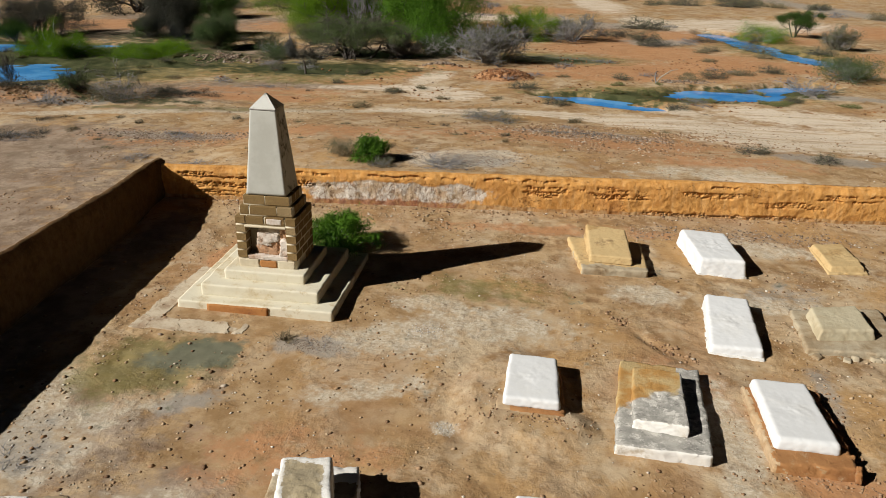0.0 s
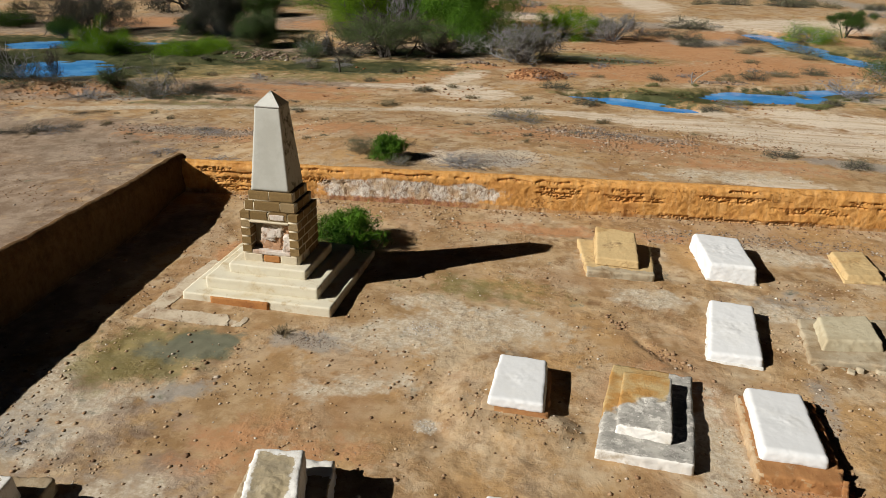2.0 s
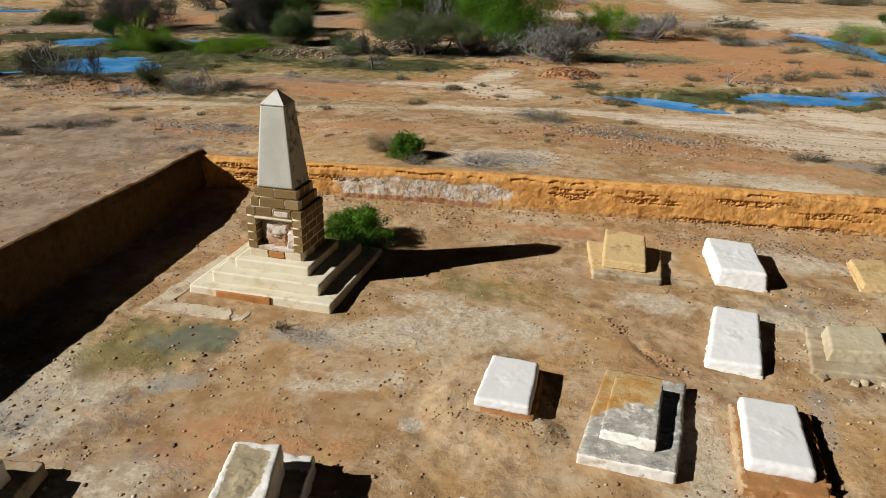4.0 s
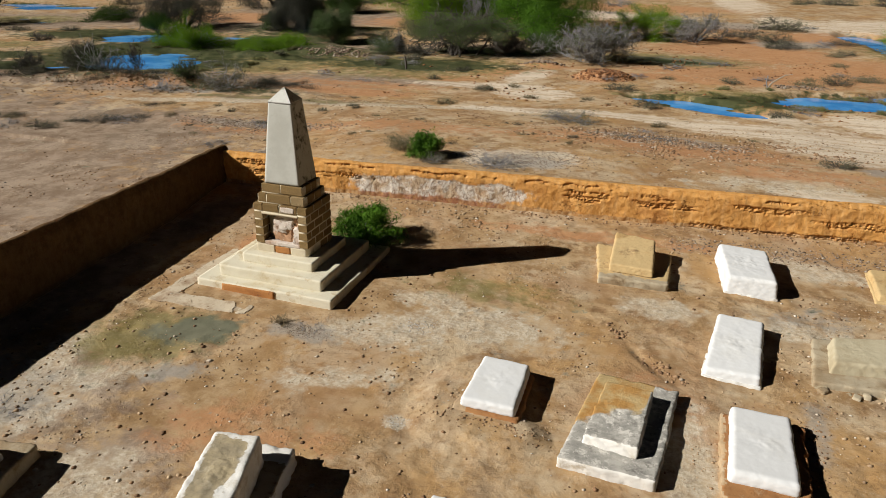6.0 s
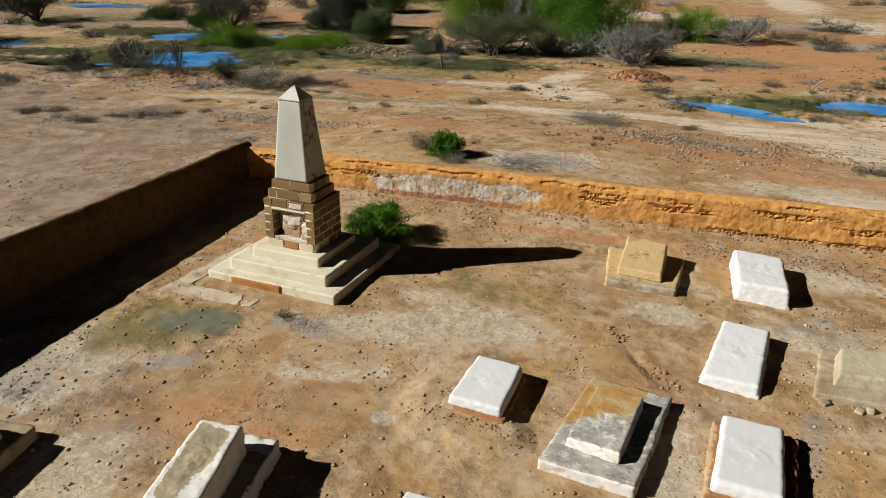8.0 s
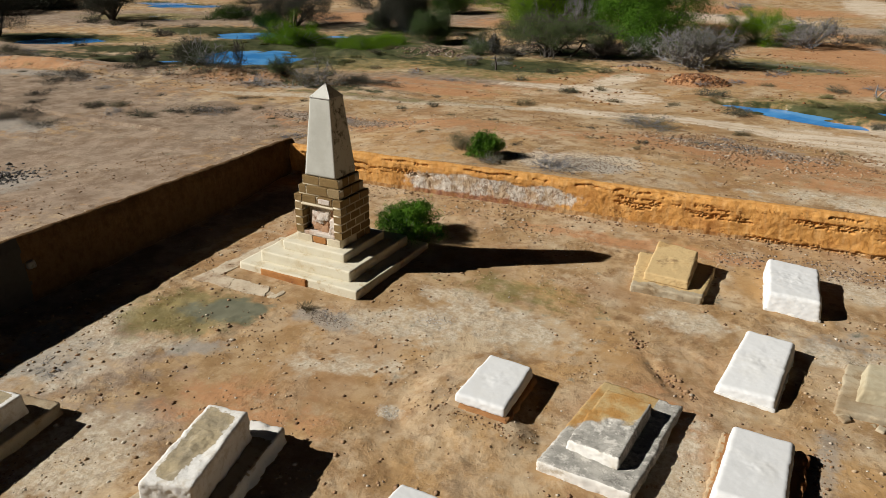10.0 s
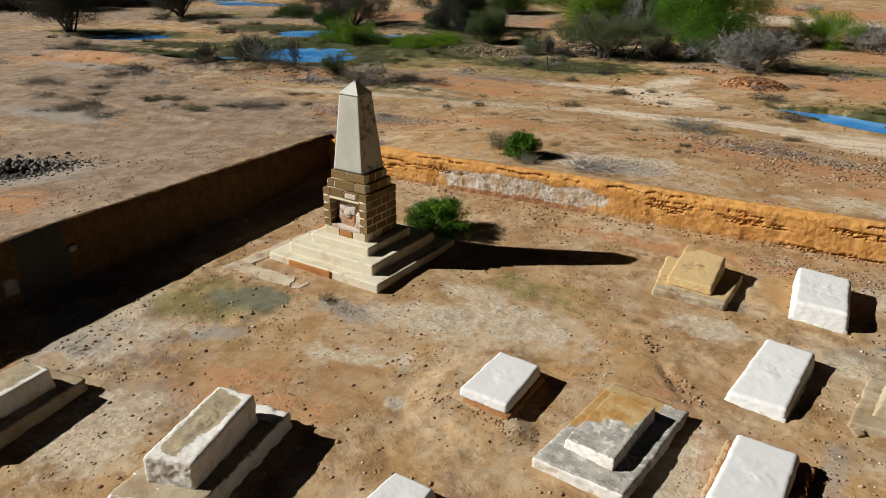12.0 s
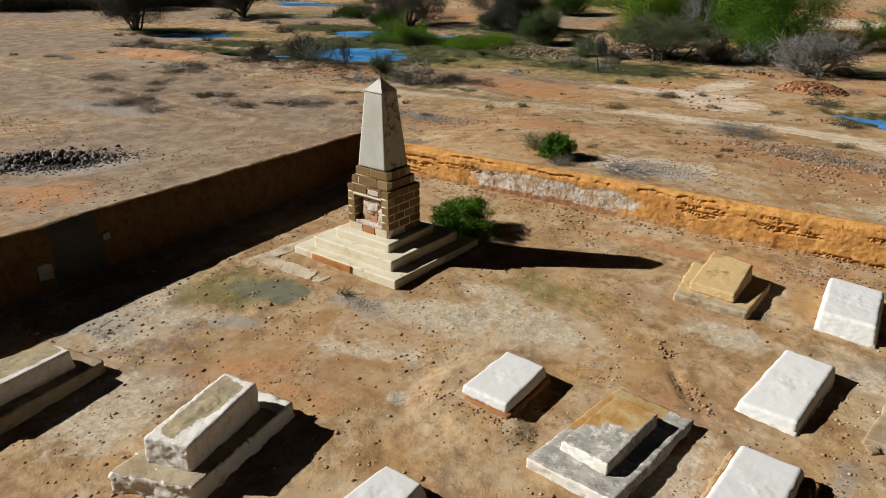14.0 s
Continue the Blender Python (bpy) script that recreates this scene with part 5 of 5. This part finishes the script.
plant("dry_bush", -37.0, 29.0, 0.9, 0.5, "uprooted dark dead bush on sand", "bush", 39, TWIG_DARK, None, 20, 2, 0, 0.05, "mound", 0.03)
for x, y, r, h, seed in ((-17.4, 18.8, 0.7, 0.9, 1), (-22.6, 19.0, 1.1, 1.6, 3), (-27.4, 18.9, 0.65, 0.9, 4), (-15.0, 36.6, 1.3, 0.9, 5), (-12.2, 33.6, 0.35, 1.1, 6), (-12.9, 32.6, 0.9, 0.6, 7), (-13.8, 35.0, 1.0, 0.6, 9), (-33.1, 42.9, 2.4, 0.5, 8), (-10.9, 32.9, 0.7, 0.6, 2)):
    plant("thorn_bush", x, y, r, h, "low dark grey thorn scrub near the pools", "bush", 430 + seed, TWIG_DARK if seed % 3 else TWIG, LEAF_MIX if seed % 2 else LEAF_DUSK, 20, 2, 22, 0.028, "mound", 0.014, slim=0.25)
for x, y, seed in ((-72, 22.5, 1), (-70, 26.5, 2), (-67.5, 30, 3), (-65, 34, 4), (-62, 38, 5)):
    plant("thorn_tree", x, y, 3.0, 1.6, "dark far thorn thicket on the plain", "tree", 400 + seed, TWIG_DARK, LEAF_DUSK, 14, 2, 60, 0.11, "mound", 0.08, 0.6)
plant("dry_tuft", -3.6, -4.9, 0.45, 0.1, "flattened grey dry twigs on pale soil", "grass", 53, TWIG, None, 26, 1, 0, 0.02, "mound", 0.004)

# low tufts, three kinds, copied over the plain
tuft_a = plant("dry_tuft", -4.3, 19.8, 0.5, 0.26, "low olive-brown desert tuft", "shrub", 50, STRAW, LEAF_GREY, 20, 1, 12, 0.018, "mound", 0.008, group="tufts on the plain")
tuft_b = plant("dry_tuft", 4.4, 22.9, 0.62, 0.34, "low grey-green desert tuft", "shrub", 51, TWIG_DARK, LEAF_GREY, 26, 1, 16, 0.02, "mound", 0.009, group="tufts on the plain")
tuft_c = plant("dry_tuft", -14.9, 11.1, 0.8, 0.22, "flat grey dry desert tuft", "shrub", 52, TWIG, None, 24, 2, 0, 0.04, "mound", 0.008, group="tufts on the plain")
tuft_d = plant("dry_tuft", -22.0, 7.4, 1.1, 0.2, "dark flat mat of dead scrub", "shrub", 54, TWIG_DARK, LEAF_DUSK, 18, 2, 9, 0.022, "mound", 0.008, group="tufts on the plain")
tuft_e = plant("sedge_tuft", 9.0, 26.4, 0.45, 0.22, "yellow-green sedge tuft on damp ground", "grass", 55, STRAW, LEAF_SEDGE, 24, 1, 16, 0.03, "mound", 0.006, group="sedge by the pools", slim=0.2)


def tuft(kind, x, y, size):
    rng = np.random.RandomState(int(abs(x * 131 + y * 977)) % 100000)
    copy_thing(kind, pose(x, y, ground_z(x, y) - 0.02, 0, 0, 360 * rng.rand()) @ Matrix.Diagonal((size * (0.8 + 0.7 * rng.rand()), size * (0.6 + 0.4 * rng.rand()), size * (0.7 + 0.5 * rng.rand()), 1)))


for x, y, size in ((-25.1, 7.8, 0.85), (-24.6, 10.0, 0.7), (-22.2, 6.4, 0.8), (-19.7, 6.7, 0.75), (-20.6, 10.0, 0.6), (-19.7, 10.5, 0.5), (-15.7, 11.0, 0.75), (-14.5, 11.7, 0.6), (-15.6, 14.0, 0.5), (-19.6, 12.7, 0.32), (-27.8, 13.9, 1.0), (-26.4, 13.6, 0.8),
                   (-37.6, 16.3, 1.3), (-35.2, 16.6, 1.2), (-30.8, 19.1, 0.8), (-26.6, 17.2, 0.9), (-24.3, 17.6, 0.6), (-19.8, 19.4, 0.8), (-26.7, 12.2, 0.9), (-28.0, 9.0, 0.9), (-32.5, 16.4, 1.0), (-21.6, 17.6, 0.7), (-23.2, 8.8, 0.5)):
    tuft(tuft_d, x, y, size)
rng = np.random.RandomState(33)
for k in range(26):
    x = -27 + 15 * rng.rand()
    tuft((tuft_d, tuft_b, tuft_d)[k % 3], x, 19.4 + 0.16 * (x + 20) + 1.0 * rng.randn(), 0.35 + 0.55 * rng.rand())
for kind, x, y, size in ((tuft_b, 2.7, 26.5, 0.9), (tuft_a, -1.0, 22.6, 0.7), (tuft_a, -13.6, 12.5, 0.6), (tuft_a, -19.5, 10.2, 0.9), (tuft_b, -20.3, 9.6, 0.7),
                         (tuft_b, 11.2, 13.6, 0.9)):
    tuft(kind, x, y, size)
for kind, x, y, size in ((tuft_c, -9.6, 12.9, 0.9), (tuft_c, 5.0, 16.8, 0.5), (tuft_a, 8.8, 17.4, 0.5), (tuft_b, 13.4, 12.8, 0.8), (tuft_a, 12.6, 25.2, 0.6), (tuft_b, 8.0, 30.6, 1.0),
                         (tuft_a, 11.8, 31.4, 1.2), (tuft_b, 13.4, 32.6, 1.3), (tuft_a, 15.0, 33.4, 1.2), (tuft_c, 14.2, 29.6, 1.1), (tuft_b, 17.0, 34.6, 1.2), (tuft_a, 4.8, 30.4, 0.8),
                         (tuft_a, -3.6, 29.8, 0.8), (tuft_b, 18.4, 44.6, 1.6), (tuft_b, 22.6, 44.0, 1.8), (tuft_d, 12.0, 46.0, 1.5), (tuft_d, 9.0, 51.0, 1.8), (tuft_d, 15.6, 49.0, 1.3)):
    tuft(kind, x, y, size)
rng = np.random.RandomState(8)
count = 0
while count < 95:
    x, y = -46 + 70 * rng.rand(), 9 + 36 * rng.rand() ** 1.2
    if blobs(np.array([x]), np.array([y]), POOLS)[0] > 0.2 or (blobs(np.array([x]), np.array([y]), ROAD)[0] > 0.25) or y < float(back_y(x)) + 1.2:
        continue
    if vnoise(x, y, 5.0, 61) < 0.42 or (-7 < x < 7 and y < 17):
        continue
    kind, size = (tuft_a, tuft_b, tuft_c)[rng.randint(3)], 0.3 + 0.5 * rng.rand() + 0.012 * y
    if not (3 < x < 14 and y < 18):
        tuft(kind, x, y, size)
    count += 1

rng = np.random.RandomState(28)
for k in range(46):
    x, y = (7 + 12 * rng.rand(), 24.6 + 0.33 * k % 6 * rng.rand() + 1.5 * rng.rand()) if k % 2 else (-31 + 15 * rng.rand(), 21 + 10 * rng.rand())
    if blobs(np.array([x]), np.array([y]), POOLS)[0] < 0.75:
        tuft(tuft_e, x, y, 0.35 + 0.5 * rng.rand())
for k in range(130):
    x, y = -32 + 46 * rng.rand(), 9.5 + 15 * rng.rand()
    if y > float(back_y(x)) + 1.5 and vnoise(x, y, 2.5, 67) > 0.5 and blobs(np.array([x]), np.array([y]), ROAD)[0] < 0.4 and not (3 < x < 14 and y < 15):
        tuft((tuft_a, tuft_b, tuft_d)[rng.randint(3)], x, y, 0.14 + 0.24 * rng.rand())

rng = np.random.RandomState(18)
for k in range(110):
    x, y = -55 + 105 * rng.rand(), 46 + 50 * rng.rand()
    if vnoise(x, y, 9.0, 65) > 0.4 and blobs(np.array([x]), np.array([y]), POOLS)[0] < 0.2:
        tuft((tuft_a, tuft_b, tuft_c, tuft_b)[rng.randint(4)], x, y, 1.2 + 2.2 * rng.rand())

# ---- stones ----
branch = thing("dead_branch", 9.8, 29.7, ground_z(9.8, 29.7), 0, "bleached forked dead branch lying on red soil", "branch")
solid("stem", *tube([(0, 0, 0), (0.2, 0.06, 0.3), (0.5, 0.1, 0.52), (0.75, 0.12, 0.7), (1.1, 0.1, 0.76)], [0.05, 0.045, 0.04, 0.03, 0.015], 6), twiggy("bleached_wood", (0.26, 0.22, 0.17), (0.36, 0.31, 0.25)), branch)
solid("stem", *tube([(0, 0, 0), (-0.08, 0, 0.3), (-0.06, 0, 0.65)], [0.04, 0.035, 0.02], 6), TWIG, branch)
post = thing("wooden_post", -9.4, 27.8, ground_z(-9.4, 27.8), 0, "short dark leaning wooden post in damp ground", "post")
solid("stake", *tube([(0, 0, -0.1), (0.0, 0, 0.35), (-0.08, 0, 0.75)], [0.06, 0.055, 0.04], 6), TWIG_DARK, post)

heap = thing("rubble_heap", -15.8, 0.0, ground_z(-15.8, 0.0), 0, "long heap of dark grey broken stones", "rubble", kind="stuff")
rng = np.random.RandomState(21)
shapes = []
for k in range(5):
    v, f = stones(np.zeros((1, 3)), [1.0], rng, 0.8)
    shapes.append(solid("stone", v, f, DARKSTONE, heap))
for k in range(290):
    a, b = np.clip(rng.randn(), -1.7, 1.5) * 1.25, rng.randn() * 0.6
    c, s = math.cos(radians(48)), math.sin(radians(48))
    top = 0.42 * math.exp(-(a / 1.5) ** 2 - (b / 0.6) ** 2) * rng.rand() ** 0.5
    size = 0.05 + 0.10 * rng.rand() ** 1.5
    m = pose(a * c - b * s, a * s + b * c, top, 40 * rng.randn(), 40 * rng.randn(), 360 * rng.rand()) @ Matrix.Diagonal((size, size, size, 1))
    if k < 5:
        shapes[k].matrix_basis = m
    else:
        twin(shapes[k % 5], "stone", m, heap)


hx, hy = rng.randn(2600) * 1.25, rng.randn(2600) * 0.62
c, s = math.cos(radians(48)), math.sin(radians(48))
px, py = hx * c - hy * s, hx * s + hy * c
pz = 0.26 * np.exp(-(hx / 1.5) ** 2 - (hy / 0.6) ** 2) * rng.rand(2600)
v, f = stones(np.c_[px, py, pz + height(px - 15.8, py) - ground_z(-15.8, 0.0)], 0.025 + 0.045 * rng.rand(2600), rng, 0.8)
tagged(solid("chippings", v, f, DARKCHIP, heap), "small dark stone chippings", kind="stuff")


def scatter(name, n, area, sizes, material, label, seed, squash=0.7, clump=None, power=2.5):
    """Loose stones over a rectangle of ground, denser in drifts."""
    rng = np.random.RandomState(seed)
    x0, x1, y0, y1 = area
    x, y = x0 + (x1 - x0) * rng.rand(n * 3), y0 + (y1 - y0) * rng.rand(n * 3)
    keep = rng.rand(n * 3) < (clump(x, y) if clump else 0.05 + 0.95 * step(0.50, 0.66, fractal(x, y, 1.5, seed, 4)))
    keep &= ~((np.abs(x - CX) < 1.6) & (np.abs(y - CY) < 1.45))
    x, y = x[keep][:n], y[keep][:n]
    s = sizes[0] + (sizes[1] - sizes[0]) * rng.rand(len(x)) ** power
    v, f = stones(np.c_[x, y, height(x, y) + s * 0.15], s, rng, squash)
    return tagged(solid(name, v, f, material), label, "stones", kind="stuff")


scatter("pebbles", 8500, (-5.9, 13, -9, 8), (0.005, 0.032), PEBBLE, "loose brown and pale pebbles on the soil", 91, 0.7, None, 3.2)
scatter("clods", 1500, (-5.8, 13, -9, 7), (0.010, 0.055), REDSTONE, "dark earth clods and stones", 92, 0.6, lambda x, y: 0.04 + 0.96 * step(0.52, 0.66, fractal(x, y, 1.3, 92, 4)), 3.2)
scatter("furrow_clods", 320, (5.6, 7.6, -0.6, 1.6), (0.012, 0.06), REDSTONE, "clods along a scraped furrow between graves", 118, 0.7, lambda x, y: np.exp(-((y - 0.55 + 1.1 * (x - 6.45)) / 0.26) ** 2) * step(0.4, 0.62, fractal(x, y, 0.35, 57, 3)), 3.4)
scatter("crust_lumps", 900, (-4.2, -0.2, -8, -2.6), (0.005, 0.028), GREYCLOD, "pale crumbled crust lumps on the soil", 119, 0.6, lambda x, y: np.maximum(blobs(x, y, [(-2.4, -5.3, 0.8, 0.7, 20), (-1.1, -7.0, 0.8, 0.9, 10), (-3.7, -4.4, 0.5, 1.0, 10)]), 0.02) * step(0.4, 0.6, fractal(x, y, 0.6, 55, 4)), 2.8)
scatter("rubble_crumbs", 900, (-0.8, 3.2, 3.8, 6.6), (0.010, 0.05), PEBBLE, "broken plaster crumbs below the bared wall", 120, 0.6, lambda x, y: np.maximum(np.exp(-((y - back_y(x) + 1.1) / 0.5) ** 2) * step(3.2, 1.2, x), 0.02) * step(0.42, 0.6, fractal(x, y, 0.7, 56, 4)), 2.8)
scatter("wall_debris", 2200, (-5.5, 14, 5.5, 8.2), (0.010, 0.05), REDSTONE, "crumbled earth at the wall foot", 93, 0.7, lambda x, y: np.exp(-((y - back_y(x) + 0.12) / 0.25) ** 2))
scatter("loose_stones", 420, (-5.4, 3.2, -8, -2), (0.014, 0.05), PEBBLE, "loose pale and brown stones on the soil", 115, 0.8, lambda x, y: 0.1 + 0.9 * step(0.5, 0.66, fractal(x, y, 1.5, 52, 4)), 2.2)
scatter("loose_stones", 380, (8.8, 12.5, -3.5, 4.5), (0.012, 0.045), PEBBLE, "loose stones between the graves", 116, 0.8, lambda x, y: 0.1 + 0.9 * step(0.48, 0.64, fractal(x, y, 1.3, 53, 4)), 2.2)
scatter("brick_crumbs", 900, (7.3, 9.9, -3.9, -0.6), (0.006, 0.035), REDSTONE, "red crumbs fallen from the grave base", 112, 0.8, lambda x, y: np.maximum(np.exp(-((y + 3.3) / 0.2) ** 2) * (x > 7.6), np.exp(-((x - 9.3) / 0.14) ** 2)), 2.5)
scatter("brick_crumbs", 500, (3.0, 5.2, -3.1, -0.6), (0.006, 0.03), REDSTONE, "red crumbs round the short grave", 113, 0.8, lambda x, y: np.exp(-((y + 2.7) / 0.16) ** 2), 2.5)
scatter("gravel", 1300, (6.5, 13, 5.6, 7.6), (0.010, 0.04), GRAVEL, "grey gravel drift near the wall", 94, 0.7, lambda x, y: blobs(x, y, [(9.4, 6.6, 3.2, 0.5, 5)]))
scatter("dark_chippings", 1900, (3, 8, 14.4, 17), (0.012, 0.06), DARKCHIP, "dark broken stones on the gravel bank", 114, 0.8, lambda x, y: blobs(x, y, [(5.4, 15.6, 1.3, 0.5, 5)]) ** 1.5)
scatter("gravel", 4200, (-1, 12, 13, 18.5), (0.012, 0.075), GRAVEL, "bank of broken grey and brown stones", 95, 0.7, lambda x, y: blobs(x, y, [(4.6, 15.7, 2.0, 1.0, 5), (7.0, 15.4, 2.0, 0.9, -8)]) ** 1.3 * step(0.4, 0.62, fractal(x, y, 1.1, 47, 4)))
scatter("field_stones", 8000, (0, 15, 12, 19), (0.012, 0.07), REDSTONE, "brown stones strewn round the gravel bank", 108, 0.7, lambda x, y: blobs(x, y, [(6, 15.4, 5.5, 2.4, 0)]) * step(0.35, 0.65, fractal(x, y, 0.9, 48, 4)))
scatter("gravel", 4500, (-2, 4.5, 8.4, 12.6), (0.008, 0.03), GRAVEL, "pale gravel spread beyond the wall", 96, 0.7, lambda x, y: blobs(x, y, [(1.4, 10.3, 2.2, 1.1, 15)]))
scatter("gravel", 4500, (-14, -5, 10.5, 15), (0.012, 0.05), GRAVEL, "grey stones along the track", 97, 0.7, lambda x, y: blobs(x, y, [(-9.6, 12.7, 3.2, 0.8, 5)]))
scatter("field_stones", 5000, (-30, 20, 8.6, 32), (0.010, 0.055), REDSTONE, "scattered brown stones on the plain", 98, 0.6, lambda x, y: step(0.48, 0.7, fractal(x, y, 2.6, 44, 5)) ** 1.5 * (y > back_y(x) + 0.6), 4.0)
scatter("field_stones", 4200, (-30, -7.2, -4, 12), (0.008, 0.045), REDSTONE, "scattered stones west of the wall", 99, 0.6, lambda x, y: step(0.5, 0.7, fractal(x, y, 2.2, 46, 5)) ** 1.5, 3.6)
scatter("field_stones", 6000, (-12, 18, 9, 20), (0.008, 0.045), PEBBLE, "small brown and pale stones beyond the wall", 117, 0.7, lambda x, y: step(0.44, 0.64, fractal(x, y, 1.8, 54, 5)) * (y > back_y(x) + 0.7), 3.6)
RUST = rocky("rust_red_stone", [(0.20, 0.08, 0.032), (0.28, 0.13, 0.056), (0.085, 0.042, 0.023), (0.33, 0.21, 0.13)])
scatter("red_rubble", 1500, (-0.4, 3.4, 27.9, 30.8), (0.025, 0.10), RUST, "heap of rust-red stones on a low mound", 100, 0.8, lambda x, y: blobs(x, y, [(1.5, 29.3, 1.3, 0.85, 5)]) ** 0.8)
scatter("red_rubble", 2600, (-14, 24, 20.5, 46), (0.02, 0.10), RUST, "rust-red stones in drifts on the plain", 121, 0.7, lambda x, y: step(0.54, 0.68, fractal(x, y, 2.4, 58, 4)) * (blobs(x, y, POOLS) < 0.2), 3.0)
scatter("pale_rubble", 260, (9.5, 13.5, 29.4, 31.6), (0.03, 0.11), GRAVEL, "broken stones strewn north of the pool", 122, 0.8, lambda x, y: blobs(x, y, [(11.4, 30.5, 1.6, 0.5, 5)]))
scatter("pale_rubble", 420, (-4.2, -0.6, 31, 33), (0.05, 0.13), GRAVEL, "row of pale stones by the thorn bushes", 101, 0.8, lambda x, y: blobs(x, y, [(-2.5, 32, 1.1, 0.4, 5)]))
scatter("pale_rubble", 420, (-18, -12, 29.5, 32.5), (0.04, 0.14), GRAVEL, "broken stones along the bank of the pool", 109, 0.8, lambda x, y: blobs(x, y, [(-15, 31, 2.4, 0.7, 15)]))
scatter("bank_stones", 2200, (-40, -13, 11, 20), (0.012, 0.07), REDSTONE, "broken brown stones on the western bank", 110, 0.7, lambda x, y: blobs(x, y, [(-28, 15, 11, 2.0, 8), (-18, 17.6, 5, 1.4, 12)]) * step(0.42, 0.62, fractal(x, y, 1.6, 49, 4)), 2.5)
scatter("bank_stones", 1500, (-26, -13, 16, 21), (0.02, 0.08), REDSTONE, "stones on the earth bank", 102, 0.8, lambda x, y: blobs(x, y, [(-19, 18.2, 6, 1.2, 12)]))
CHIP = rocky("lime_chip", [(0.40, 0.37, 0.33), (0.52, 0.49, 0.45), (0.30, 0.27, 0.23), (0.58, 0.56, 0.53)])
scatter("lime_chips", 700, (2.4, 3.1, -3.4, -2.7), (0.003, 0.013), CHIP, "small spill of white lime chips", 103, 0.7, lambda x, y: blobs(x, y, [(2.75, -3.05, 0.26, 0.18, 0)]) ** 2)
scatter("lime_chips", 1200, (1.0, 2.8, -0.7, 0.6), (0.004, 0.018), CHIP, "scattered pale lime chips on the soil", 104, 0.7, lambda x, y: blobs(x, y, [(1.95, 0.05, 0.5, 0.3, 20)]) ** 2)
scatter("lime_chips", 1600, (-1.0, 0.8, -1.5, -0.5), (0.004, 0.015), GRAVEL, "grey chips beside the dry grass", 105, 0.7, lambda x, y: blobs(x, y, [(-0.15, -0.95, 0.6, 0.26, 0)]) ** 1.5)
scatter("clods", 420, (-5.6, -2.6, -1.5, 6.2), (0.006, 0.032), REDSTONE, "crumbled clods between wall and monument", 106, 0.8, lambda x, y: np.exp(-((x + 4.2 - 0.05 * y) / 0.5) ** 2), 2.0)
scatter("clods", 550, (-5.5, 3.0, 4.4, 6.9), (0.008, 0.04), PEBBLE, "crumbled rubble below the bared wall", 107, 0.8, lambda x, y: np.exp(-((y - back_y(x) + 0.7) / 0.45) ** 2) * step(2.5, -1.5, x), 2.0)
